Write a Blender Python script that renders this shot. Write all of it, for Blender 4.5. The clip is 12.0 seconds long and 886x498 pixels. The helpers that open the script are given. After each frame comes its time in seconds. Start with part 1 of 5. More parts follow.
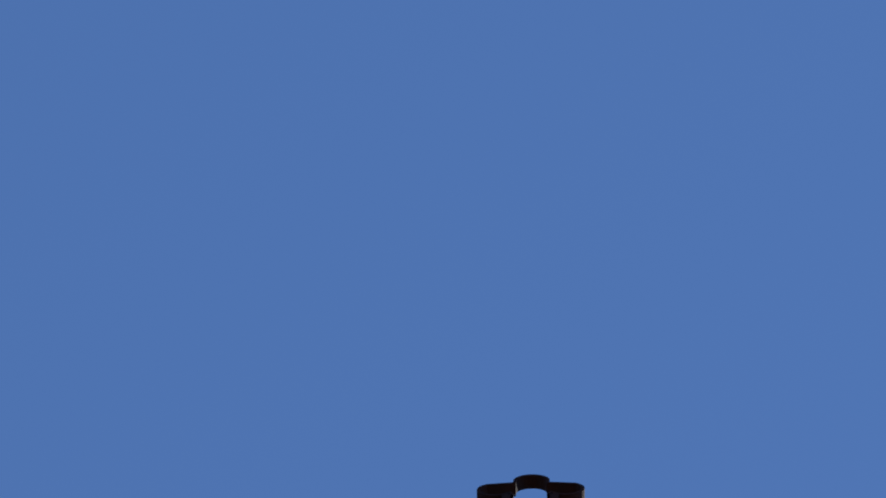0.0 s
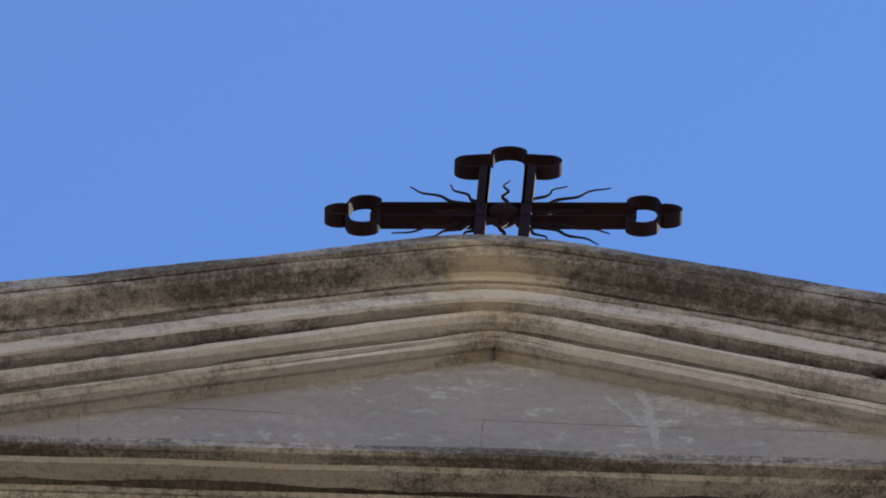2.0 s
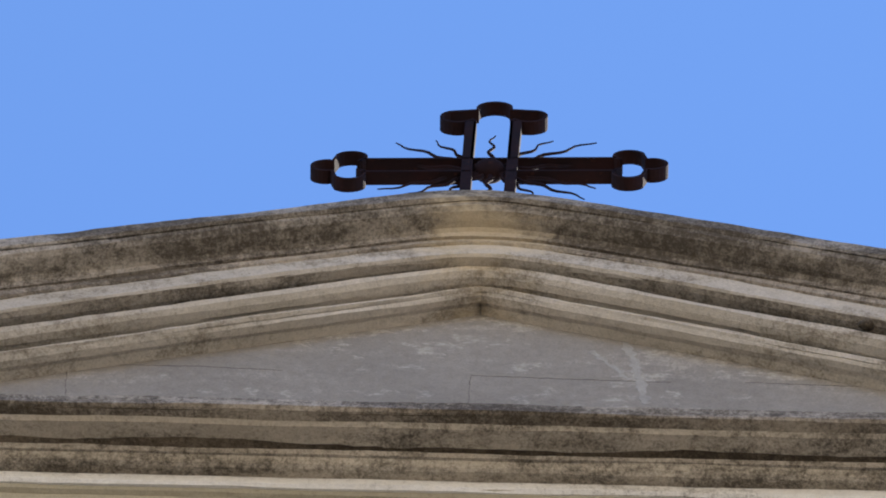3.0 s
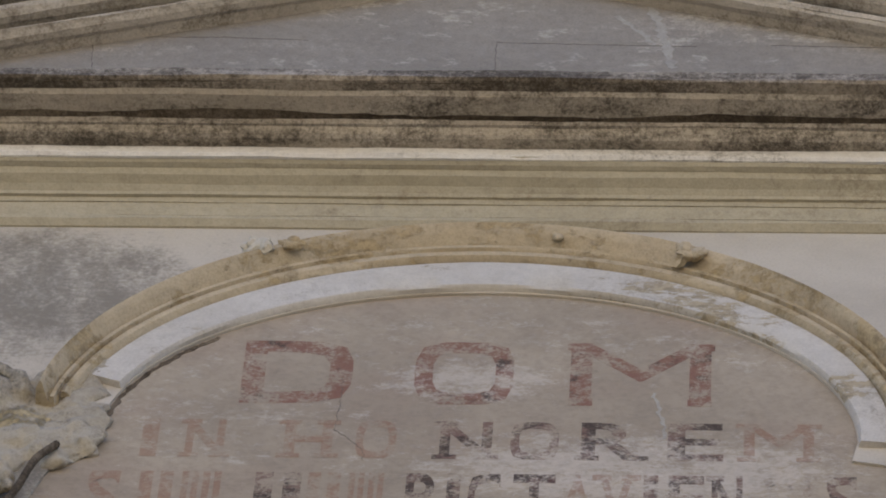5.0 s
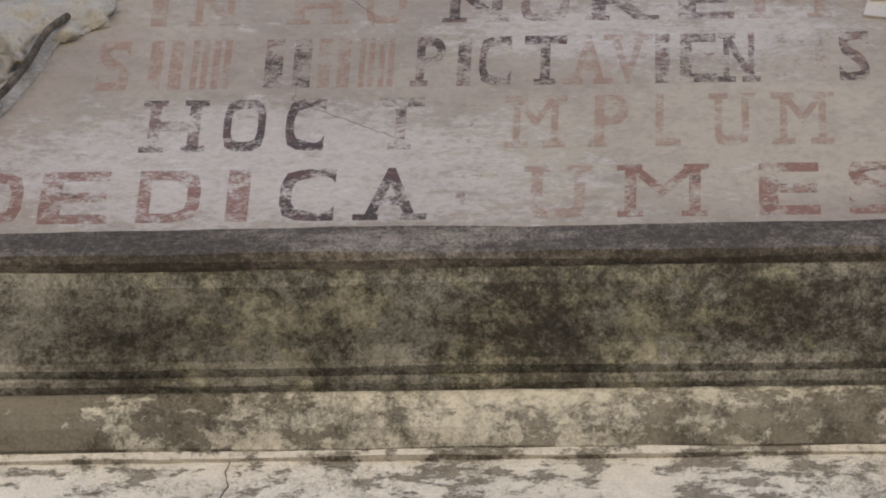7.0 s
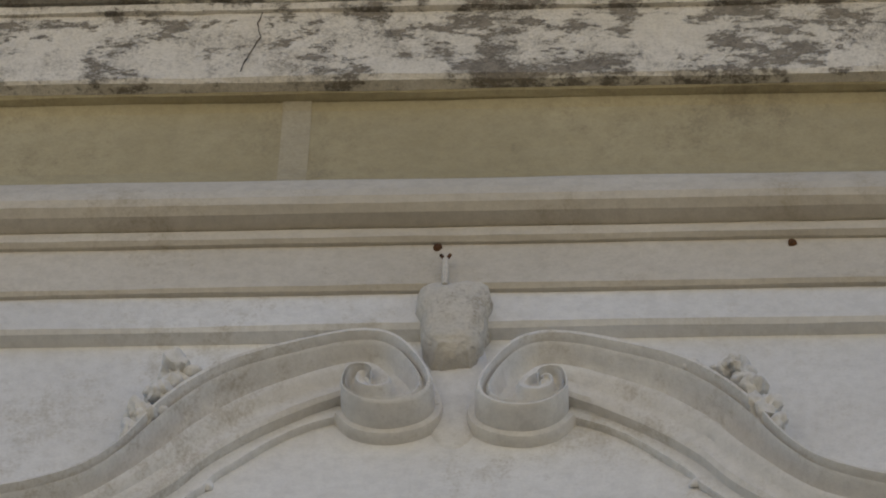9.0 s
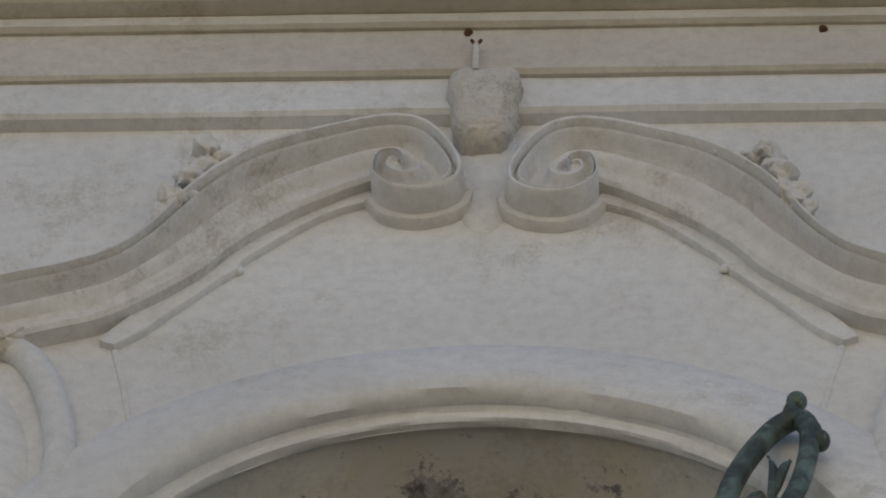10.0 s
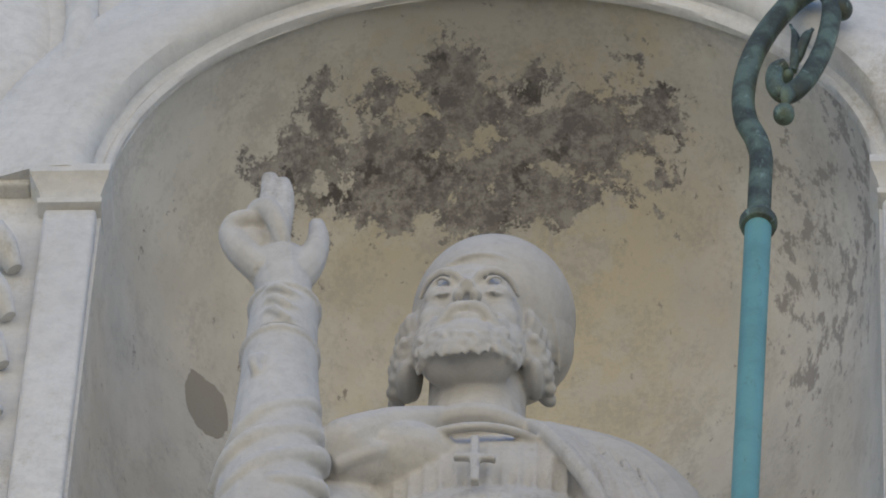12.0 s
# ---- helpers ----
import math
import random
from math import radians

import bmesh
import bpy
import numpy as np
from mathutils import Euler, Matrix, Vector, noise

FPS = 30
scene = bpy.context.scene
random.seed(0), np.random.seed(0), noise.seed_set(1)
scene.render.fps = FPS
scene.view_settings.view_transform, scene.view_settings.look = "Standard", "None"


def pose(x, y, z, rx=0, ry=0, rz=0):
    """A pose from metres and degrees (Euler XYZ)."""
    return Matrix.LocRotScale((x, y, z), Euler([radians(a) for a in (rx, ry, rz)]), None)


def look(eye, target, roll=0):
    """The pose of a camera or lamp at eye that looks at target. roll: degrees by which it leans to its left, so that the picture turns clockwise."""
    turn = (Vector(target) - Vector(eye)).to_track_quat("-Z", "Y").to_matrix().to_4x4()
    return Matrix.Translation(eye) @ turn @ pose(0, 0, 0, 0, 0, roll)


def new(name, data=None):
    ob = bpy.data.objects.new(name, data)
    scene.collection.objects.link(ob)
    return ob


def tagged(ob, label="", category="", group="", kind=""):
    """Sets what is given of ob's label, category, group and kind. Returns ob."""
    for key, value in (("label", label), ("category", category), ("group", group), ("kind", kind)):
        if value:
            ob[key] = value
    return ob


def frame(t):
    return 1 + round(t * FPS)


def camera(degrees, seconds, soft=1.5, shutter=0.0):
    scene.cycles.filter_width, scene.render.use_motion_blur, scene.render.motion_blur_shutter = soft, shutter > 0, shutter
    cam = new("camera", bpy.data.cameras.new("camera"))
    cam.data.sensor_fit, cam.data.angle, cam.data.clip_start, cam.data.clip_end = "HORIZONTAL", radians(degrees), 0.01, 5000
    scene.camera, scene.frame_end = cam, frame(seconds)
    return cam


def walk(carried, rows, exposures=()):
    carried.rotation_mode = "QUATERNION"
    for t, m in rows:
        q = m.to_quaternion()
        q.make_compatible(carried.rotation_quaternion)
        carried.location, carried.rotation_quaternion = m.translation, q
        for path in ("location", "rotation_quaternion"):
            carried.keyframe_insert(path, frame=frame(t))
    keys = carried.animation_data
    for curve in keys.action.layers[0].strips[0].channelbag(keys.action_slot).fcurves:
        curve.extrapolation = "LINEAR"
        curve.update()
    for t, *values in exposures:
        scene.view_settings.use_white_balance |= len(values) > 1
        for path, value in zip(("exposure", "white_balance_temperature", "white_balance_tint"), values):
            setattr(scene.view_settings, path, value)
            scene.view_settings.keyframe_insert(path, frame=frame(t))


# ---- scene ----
EYE = (0.535, -7.2, 1.6)
# seconds, yaw, pitch, roll of a camera that only turns where it stands
TURNS = [
    (0.0, 6.40, 71.671, 6.57), (0.3, 6.477, 70.941, 6.57), (0.5, 6.474, 70.727, 6.57), (1.0, 5.917, 70.115, 6.734),
    (1.5, 5.693, 69.909, 6.534), (2.0, 5.282, 69.611, 6.559), (2.5, 4.979, 69.398, 6.206), (2.7, 4.985, 69.396, 6.092),
    (4.3, 4.472, 68.266, 4.89), (4.5, 4.509, 67.999, 4.772), (4.8, 4.747, 67.534, 4.875), (5.0, 4.865, 67.229, 4.972),
    (5.5, 4.80, 66.49, 4.586), (6.0, 4.665, 65.74, 4.26), (6.5, 4.673, 65.111, 3.843), (7.0, 4.548, 64.465, 3.354),
    (7.5, 4.504, 63.721, 3.239), (7.7, 4.46, 63.432, 3.147), (9.3, 4.802, 61.219, 3.27), (9.5, 4.81, 60.962, 3.494),
    (10.0, 4.88, 60.237, 3.494), (10.5, 4.857, 59.625, 3.431), (10.7, 4.83, 59.36, 3.462), (11.0, 4.945, 58.945, 3.493),
    (11.5, 4.756, 58.103, 3.503), (12.0, 4.834, 57.5, 3.419)]
cam = camera(5.611, 12.0, soft=1.9)
walk(cam, [(t, pose(*EYE, 0, 0, yaw) @ pose(0, 0, 0, 90 + pitch) @ pose(0, 0, 0, 0, 0, roll)) for t, yaw, pitch, roll in TURNS],
     exposures=[(0.0, 0.33, 6400, 10), (0.5, 0.4, 6400, 10), (1.0, 0.58, 6450, 10), (2.0, 1.05, 6500, 10), (2.7, 1.3, 6650, 10), (4.3, 1.55, 6700, 10), (5.5, 1.18, 6900, 10), (6.0, 1.2, 6900, 10), (7.0, 1.6, 6700, 10), (7.7, 1.68, 6600, 10),
                (9.3, 0.72, 6750, 6), (10.5, 0.78, 6600, 6), (11.2, 1.2, 6500, 6), (12.0, 1.35, 6400, 6)])

# ---- light: clear sky, the sun behind the church, the front in open shade ----
SUN_UP, SUN_TURN = 46.0, 38.0
world = bpy.data.worlds.new("world")
scene.world = world
world.use_nodes = True
wn = world.node_tree
sky = wn.nodes.new("ShaderNodeTexSky")
sky.sky_type, sky.sun_disc = "NISHITA", False
sky.dust_density, sky.ozone_density, sky.air_density = 0.0, 9.0, 0.8
sky.sun_elevation, sky.sun_rotation = radians(SUN_UP), radians(SUN_TURN)
wn.links.new(sky.outputs[0], wn.nodes["Background"].inputs[0])
wn.nodes["Background"].inputs[1].default_value = 0.13
sun = new("sun", bpy.data.lights.new("sun", "SUN"))
sun.data.energy, sun.data.angle, sun.data.color = 5.0, radians(0.5), (1.0, 0.95, 0.87)
su, st = radians(SUN_UP), radians(SUN_TURN)
toward_sun = Vector((math.sin(st) * math.cos(su), math.cos(st) * math.cos(su), math.sin(su)))
sun.matrix_world = look(toward_sun * 60, (0, 0, 0))


# ---- materials ----
class Nodes:
    """Small helper to wire a procedural material."""

    def __init__(self, name):
        self.mat = bpy.data.materials.new(name)
        self.mat.use_nodes = True
        self.tree = self.mat.node_tree
        self.out = self.tree.nodes["Material Output"]
        self.bsdf = self.tree.nodes["Principled BSDF"]
        self.co = self.tree.nodes.new("ShaderNodeTexCoord").outputs["Object"]

    def plug(self, socket, value):
        if hasattr(value, "links"):
            self.tree.links.new(value, socket)
        elif isinstance(value, tuple) and len(value) == 3 and socket.type == "RGBA":
            socket.default_value = (*value, 1)
        else:
            socket.default_value = value

    def at(self, scale, move=(0, 0, 0)):
        n = self.tree.nodes.new("ShaderNodeMapping")
        self.plug(n.inputs["Vector"], self.co)
        n.inputs["Scale"].default_value, n.inputs["Location"].default_value = scale, move
        return n.outputs[0]

    def noise(self, scale, detail=6.0, rough=0.6, stretch=(1, 1, 1), move=(0, 0, 0), twist=0.0):
        n = self.tree.nodes.new("ShaderNodeTexNoise")
        self.plug(n.inputs["Vector"], self.at(stretch, move))
        for key, value in (("Scale", scale), ("Detail", detail), ("Roughness", rough), ("Distortion", twist)):
            n.inputs[key].default_value = value
        return n.outputs["Fac"]

    def step(self, value, low, high, flip=False):
        n = self.tree.nodes.new("ShaderNodeMapRange")
        n.interpolation_type = "SMOOTHSTEP"
        self.plug(n.inputs[0], value)
        n.inputs[1].default_value, n.inputs[2].default_value = low, high
        n.inputs[3].default_value, n.inputs[4].default_value = (1, 0) if flip else (0, 1)
        return n.outputs[0]

    def sums(self, kind, a, b=0.0):
        n = self.tree.nodes.new("ShaderNodeMath")
        n.operation = kind
        self.plug(n.inputs[0], a)
        self.plug(n.inputs[1], b)
        return n.outputs[0]

    def mix(self, fac, a, b):
        n = self.tree.nodes.new("ShaderNodeMix")
        n.data_type = "RGBA"
        self.plug(n.inputs["Factor"], fac)
        self.plug(n.inputs[6], a)
        self.plug(n.inputs[7], b)
        return n.outputs[2]

    def axis(self, letter):
        n = self.tree.nodes.new("ShaderNodeSeparateXYZ")
        self.plug(n.inputs[0], self.co)
        return n.outputs["XYZ".index(letter)]

    def near(self, centre, size, low=0.6, high=1.3):
        """1 inside a blob of that centre and half size, 0 outside it."""
        n = self.tree.nodes.new("ShaderNodeVectorMath")
        n.operation = "LENGTH"
        self.plug(n.inputs[0], self.at(tuple(1 / s for s in size), tuple(-c / s for c, s in zip(centre, size))))
        return self.step(n.outputs["Value"], low, high, True)

    def bump(self, height, strength=0.3, distance=0.01):
        n = self.tree.nodes.new("ShaderNodeBump")
        self.plug(n.inputs["Height"], height)
        n.inputs["Strength"].default_value, n.inputs["Distance"].default_value = strength, distance
        self.plug(self.bsdf.inputs["Normal"], n.outputs[0])

    def done(self, colour, rough=0.9, metal=0.0):
        self.plug(self.bsdf.inputs["Base Color"], colour)
        self.plug(self.bsdf.inputs["Roughness"], rough)
        self.bsdf.inputs["Metallic"].default_value = metal
        if not metal:
            self.bsdf.inputs["Specular IOR Level"].default_value = 0.1
        return self.mat


def plaster(name, light, dark, stain=(0.05, 0.045, 0.035), amount=0.5, streak=1, patch=None, patch_amount=0.5, move=0.0, grain=0.35, gloss=0.9, sandy=0.3, warm=None, patch_scale=6.0):
    """Weathered lime plaster or stone: two tones, dark growth, vertical runs, flaked patches."""
    m = Nodes(name)
    shift = (move, move * 0.7, move * 0.3)
    broad = m.noise(1.6, 6, 0.6, move=shift)
    fine = m.noise(38, 5, 0.65, move=shift)
    grit = m.noise(260, 3, 0.7)
    colour = m.mix(m.step(broad, 0.3, 0.7), light, dark)
    colour = m.mix(m.sums("MULTIPLY", m.step(fine, 0.35, 0.75), 0.35), colour, tuple(c * 0.68 for c in dark))
    colour = m.mix(m.sums("MULTIPLY", m.step(m.noise(150, 4, 0.85, move=shift), 0.44, 0.64), sandy), colour, tuple(c * 0.6 for c in dark))
    height = m.sums("ADD", m.sums("MULTIPLY", fine, 0.6), m.sums("MULTIPLY", grit, 0.25))
    if patch:
        spread = m.sums("ADD", m.noise(patch_scale, 14, 0.78, (0.8, 1, 1.2), shift), m.sums("MULTIPLY", m.noise(1.3, 3, 0.5, move=(5 + move, 2, 1)), 0.5))
        flake = m.step(spread, 1.02 - 0.5 * patch_amount, 1.07 - 0.5 * patch_amount)
        bits = m.step(m.noise(45, 8, 0.8, move=(2, move, 3)), 0.42, 0.62)
        colour = m.mix(flake, colour, m.mix(bits, patch, tuple(c * 0.62 for c in patch)))
        height = m.sums("SUBTRACT", height, m.sums("MULTIPLY", flake, 0.5))
    if amount > 0:
        run = m.noise(2.6, 10, 0.66, {0: (1.6, 1.6, 1.2), 1: (1.6, 1.6, 0.5), 2: (0.55, 1.6, 2.6)}[streak], (3 + move, 1, 7), 0.3)
        speck = m.noise(34, 9, 0.75, (1, 1, 0.6), (9 + move, 4, 2))
        sand = m.noise(150, 5, 0.85, (1, 1, 0.7), (move, 2, 5))
        growth = m.sums("ADD", m.sums("MULTIPLY", run, 0.45), m.sums("ADD", m.sums("MULTIPLY", speck, 0.28), m.sums("MULTIPLY", sand, 0.27)))
        mask = m.step(growth, 0.59 - 0.18 * amount, 0.72 - 0.18 * amount)
        crust = m.mix(m.step(m.noise(75, 7, 0.8, move=(1, move, 4)), 0.46, 0.66), stain, tuple(0.55 * s + 0.45 * d for s, d in zip(stain, dark)))
        colour = m.mix(m.sums("MULTIPLY", mask, 0.9), colour, crust)
    if warm:
        centre, size, tint = warm
        seep = m.step(m.sums("ADD", m.sums("MULTIPLY", m.near(centre, size, 0.0, 1.5), 0.34), m.noise(9, 12, 0.75, (0.6, 1, 1.6), (move, 8, 3))), 0.66, 0.90)
        colour = m.mix(m.sums("MULTIPLY", seep, 0.7), colour, tint)
    m.bump(height, grain, 0.012)
    return m.done(colour, gloss)


M_RAKE = plaster("weathered_rake_stone", (0.56, 0.49, 0.405), (0.40, 0.345, 0.28), (0.075, 0.06, 0.045), 0.84, 2, move=1, sandy=0.45, warm=((0.03, -0.1, 20.42), (0.24, 1.0, 0.18), (0.64, 0.53, 0.37)))
M_RAKE_TOP = plaster("blackened_top_stone", (0.52, 0.455, 0.375), (0.37, 0.32, 0.26), (0.055, 0.043, 0.031), 0.98, 2, move=2, sandy=0.5, warm=((0.03, -0.1, 20.42), (0.24, 1.0, 0.18), (0.64, 0.53, 0.37)))
# paler copy of the rake stone; sets bands apart with shading in the colour
M_RAKE_PALE = plaster("pale_rake_stone", (0.68, 0.61, 0.52), (0.53, 0.47, 0.385), (0.15, 0.12, 0.085), 0.68, 2, move=25, sandy=0.4, warm=((0.03, -0.1, 20.42), (0.24, 1.0, 0.18), (0.64, 0.53, 0.37)))
M_TYMPANUM = plaster("grey_cement_render", (0.345, 0.31, 0.265), (0.26, 0.235, 0.205), (0.52, 0.47, 0.40), 0.46, 2, (0.46, 0.42, 0.36), 0.36, move=3, grain=0.25, sandy=0.4, patch_scale=9.0)
M_CORNICE = plaster("stained_cornice_stone", (0.64, 0.575, 0.485), (0.46, 0.405, 0.33), (0.05, 0.04, 0.03), 0.88, 2, move=4, sandy=0.5)
# near-black: real crust, and also undercut and groove shade put into colour
M_CORNICE_DARK = plaster("crust_and_shade_stone", (0.27, 0.22, 0.165), (0.15, 0.12, 0.088), (0.035, 0.027, 0.019), 0.85, 2, move=5, sandy=0.6)
M_CORNICE_PALE = plaster("pale_fillet_stone", (0.84, 0.82, 0.79), (0.74, 0.71, 0.665), (0.10, 0.08, 0.06), 0.5, 2, move=6)
M_OCHRE = plaster("ochre_limewash", (0.46, 0.40, 0.255), (0.375, 0.32, 0.195), (0.25, 0.21, 0.135), 0.45, 0, move=7, grain=0.18, sandy=0.2)
M_OCHRE_UP = plaster("faded_ochre_limewash", (0.51, 0.465, 0.36), (0.425, 0.38, 0.285), (0.22, 0.185, 0.135), 0.55, 2, move=27, grain=0.2, sandy=0.3)
M_WALL_UP = plaster("upper_wall_limewash", (0.60, 0.55, 0.475), (0.50, 0.455, 0.39), (0.27, 0.245, 0.21), 0.6, 0, move=8, grain=0.25)


def damp_wall():
    m = Nodes("damp_upper_wall")
    broad = m.noise(2.0, 8, 0.65)
    base = m.mix(m.step(broad, 0.35, 0.65), (0.58, 0.53, 0.455), (0.48, 0.435, 0.37))
    rough = m.sums("ADD", m.sums("MULTIPLY", m.noise(7, 13, 0.8, (1, 1, 0.6)), 0.65), m.sums("MULTIPLY", m.noise(70, 6, 0.8), 0.35))
    wet = m.sums("ADD", m.near((-0.92, 0.0, 18.60), (0.50, 1.0, 0.42), 0.3, 1.15), m.near((-1.1, 0.0, 17.5), (0.5, 1.0, 1.0), 0.4, 1.1))
    damp = m.step(m.sums("ADD", rough, m.sums("MULTIPLY", wet, 0.20)), 0.56, 0.74)
    base = m.mix(m.sums("MULTIPLY", damp, 0.85), base, (0.20, 0.18, 0.15))
    base = m.mix(m.sums("MULTIPLY", m.step(m.noise(160, 4, 0.85), 0.45, 0.65), 0.25), base, (0.28, 0.25, 0.21))
    m.bump(m.noise(60, 6, 0.75), 0.25, 0.01)
    return m.done(base, 0.92)


M_ARCH_OCHRE = plaster("arch_ochre_stone", (0.60, 0.51, 0.375), (0.50, 0.41, 0.28), (0.19, 0.15, 0.10), 0.42, 0, (0.50, 0.395, 0.245), 0.48, move=9, grain=0.5, sandy=0.35)
M_ARCH_WHITE = plaster("arch_white_limewash", (0.66, 0.63, 0.585), (0.56, 0.525, 0.475), (0.28, 0.24, 0.19), 0.38, 0, (0.45, 0.38, 0.27), 0.36, move=10, grain=0.25)
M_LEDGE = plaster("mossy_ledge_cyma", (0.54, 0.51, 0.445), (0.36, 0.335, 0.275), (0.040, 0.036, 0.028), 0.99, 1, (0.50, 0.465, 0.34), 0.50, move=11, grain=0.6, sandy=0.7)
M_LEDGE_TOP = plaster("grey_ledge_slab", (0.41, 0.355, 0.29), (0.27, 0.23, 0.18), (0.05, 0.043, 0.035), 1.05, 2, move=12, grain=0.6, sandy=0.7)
M_LEDGE_MID = plaster("flaking_ledge_band", (0.38, 0.35, 0.29), (0.25, 0.225, 0.18), (0.075, 0.064, 0.048), 0.68, 0, (0.70, 0.655, 0.545), 0.54, move=13, grain=0.6, sandy=0.5, patch_scale=8.5)
M_LEDGE_PALE = plaster("flaking_white_fascia", (0.80, 0.75, 0.66), (0.70, 0.64, 0.53), (0.13, 0.11, 0.085), 0.52, 0, (0.30, 0.265, 0.215), 0.50, move=14, grain=0.6, sandy=0.35, patch_scale=11.0)
M_WHITE = plaster("white_limewash", (0.74, 0.73, 0.70), (0.63, 0.615, 0.58), (0.45, 0.415, 0.345), 0.44, 0, move=15, grain=0.14, sandy=0.14)
M_WHITE_WARM = plaster("creamy_limewash", (0.61, 0.565, 0.485), (0.52, 0.475, 0.395), (0.38, 0.33, 0.25), 0.48, 0, move=16, grain=0.14, sandy=0.16)
M_STUCCO = plaster("dusty_moulded_stucco", (0.72, 0.70, 0.655), (0.62, 0.595, 0.545), (0.40, 0.355, 0.28), 0.46, 0, move=26, grain=0.16, sandy=0.16)
M_MARBLE = plaster("weathered_white_marble", (0.63, 0.61, 0.575), (0.52, 0.50, 0.465), (0.36, 0.33, 0.285), 0.42, 0, move=17, grain=0.08, gloss=0.65, sandy=0.12)
M_BOSS = plaster("broken_stone_boss", (0.70, 0.66, 0.59), (0.58, 0.54, 0.46), (0.24, 0.20, 0.145), 0.42, 0, move=18, grain=0.5)
M_RUIN = plaster("crumbling_stucco", (0.50, 0.45, 0.365), (0.38, 0.34, 0.275), (0.07, 0.06, 0.048), 0.6, 0, (0.55, 0.45, 0.28), 0.36, move=19, grain=0.8)
M_STREET = plaster("street_paving", (0.075, 0.072, 0.066), (0.055, 0.052, 0.048), (0.035, 0.033, 0.03), 0.2, 0, move=20)
# render of the added unseen reflector wall, tinted for warm fill light
M_BOUNCE_WALL = plaster("warm_bounce_wall_render", (0.56, 0.49, 0.395), (0.50, 0.43, 0.345), (0.35, 0.29, 0.22), 0.15, move=21)
M_ROOF = plaster("old_roof_tile", (0.30, 0.17, 0.11), (0.2, 0.12, 0.08), (0.08, 0.07, 0.05), 0.5, move=22)


def panel_paint(name, paint=None, worn=0.5, black=0.0, move=0.0, cover=0.9):
    """The inscription's ground: grey-brown plaster with pale scraped areas; paint: letters flaking off it."""
    m = Nodes(name)
    base = m.mix(m.step(m.noise(2.2, 6, 0.6), 0.32, 0.68), (0.43, 0.365, 0.285), (0.335, 0.283, 0.222))
    base = m.mix(m.sums("MULTIPLY", m.step(m.noise(3.0, 4, 0.5, (1, 1, 1.2), (4, 0, 1)), 0.45, 0.7), 0.45), base, (0.345, 0.27, 0.215))
    olive = m.sums("ADD", m.near((0.45, 0.0, 17.2), (0.75, 1.0, 0.38), 0.3, 1.2), m.noise(4, 6, 0.6, (1, 1, 1.5), (6, 2, 9)))
    base = m.mix(m.sums("MULTIPLY", m.step(olive, 0.75, 1.35), 0.6), base, (0.47, 0.41, 0.31))
    blot = m.step(m.noise(7, 11, 0.76, (0.8, 1, 0.8), (3, 1, 5)), 0.48, 0.66)
    base = m.mix(m.sums("MULTIPLY", blot, 0.42), base, (0.245, 0.205, 0.165))
    belt = m.sums("ADD", m.near((-0.45, 0.0, 17.12), (0.75, 1.0, 0.36), 0.3, 1.15), m.near((0.32, 0.0, 17.72), (0.55, 1.0, 0.22), 0.3, 1.15))
    belt = m.sums("ADD", belt, m.sums("MULTIPLY", m.near((0.0, 0.0, 18.15), (0.25, 1.0, 0.14), 0.3, 1.15), 0.7))
    chips = m.sums("ADD", m.noise(15, 14, 0.9, (0.7, 1, 1.0), (2, 3, 4)), m.sums("MULTIPLY", belt, 0.17))
    chips = m.sums("ADD", chips, m.sums("MULTIPLY", m.noise(1.9, 3, 0.5, (0.6, 1, 1.4), (8, 1, 3)), 0.24))
    pale = m.step(chips, 0.67, 0.75)
    base = m.mix(m.sums("MULTIPLY", pale, 0.5), base, (0.62, 0.565, 0.505))
    scratch = m.step(m.sums("ADD", m.noise(34, 12, 0.88, (0.55, 1, 1.1), (6, 3, 2)), m.sums("MULTIPLY", belt, 0.08)), 0.60, 0.69)
    base = m.mix(m.sums("MULTIPLY", scratch, 0.5), base, (0.66, 0.61, 0.56))
    fine = m.noise(60, 6, 0.7)
    base = m.mix(m.sums("MULTIPLY", m.step(fine, 0.4, 0.75), 0.35), base, (0.20, 0.165, 0.135))
    if paint:
        keep = m.sums("ADD", m.sums("MULTIPLY", m.noise(13, 10, 0.78, (1, 1, 0.9), (move, 6, 2), 0.3), 0.68), m.sums("MULTIPLY", m.noise(120, 5, 0.8), 0.32))
        left = m.step(keep, 0.24 + 0.4 * worn, 0.36 + 0.4 * worn)
        tint = m.mix(m.step(m.noise(9, 8, 0.72, move=(move * 3, 2, 8)), 0.62 - 0.4 * black, 0.72 - 0.4 * black), paint, (0.035, 0.022, 0.022))
        base = m.mix(m.sums("MULTIPLY", left, cover), base, tint)
    m.bump(m.sums("ADD", m.sums("MULTIPLY", fine, 0.5), pale), 0.3, 0.006)
    return m.done(base, 0.92)


M_PANEL = panel_paint("inscription_ground")
M_PAINT = [panel_paint("red_letter_paint", (0.215, 0.095, 0.07), 0.47, 0.20, 1.0, 0.82),
           panel_paint("dark_letter_paint", (0.085, 0.035, 0.035), 0.43, 0.52, 2.0, 0.88),
           panel_paint("faded_letter_paint", (0.27, 0.135, 0.085), 0.47, 0.03, 3.0, 0.55),
           panel_paint("half_black_letter_paint", (0.17, 0.10, 0.085), 0.50, 0.42, 4.0, 0.85),
           panel_paint("nearly_lost_letter_paint", (0.19, 0.10, 0.075), 0.66, 0.35, 5.0, 0.7)]


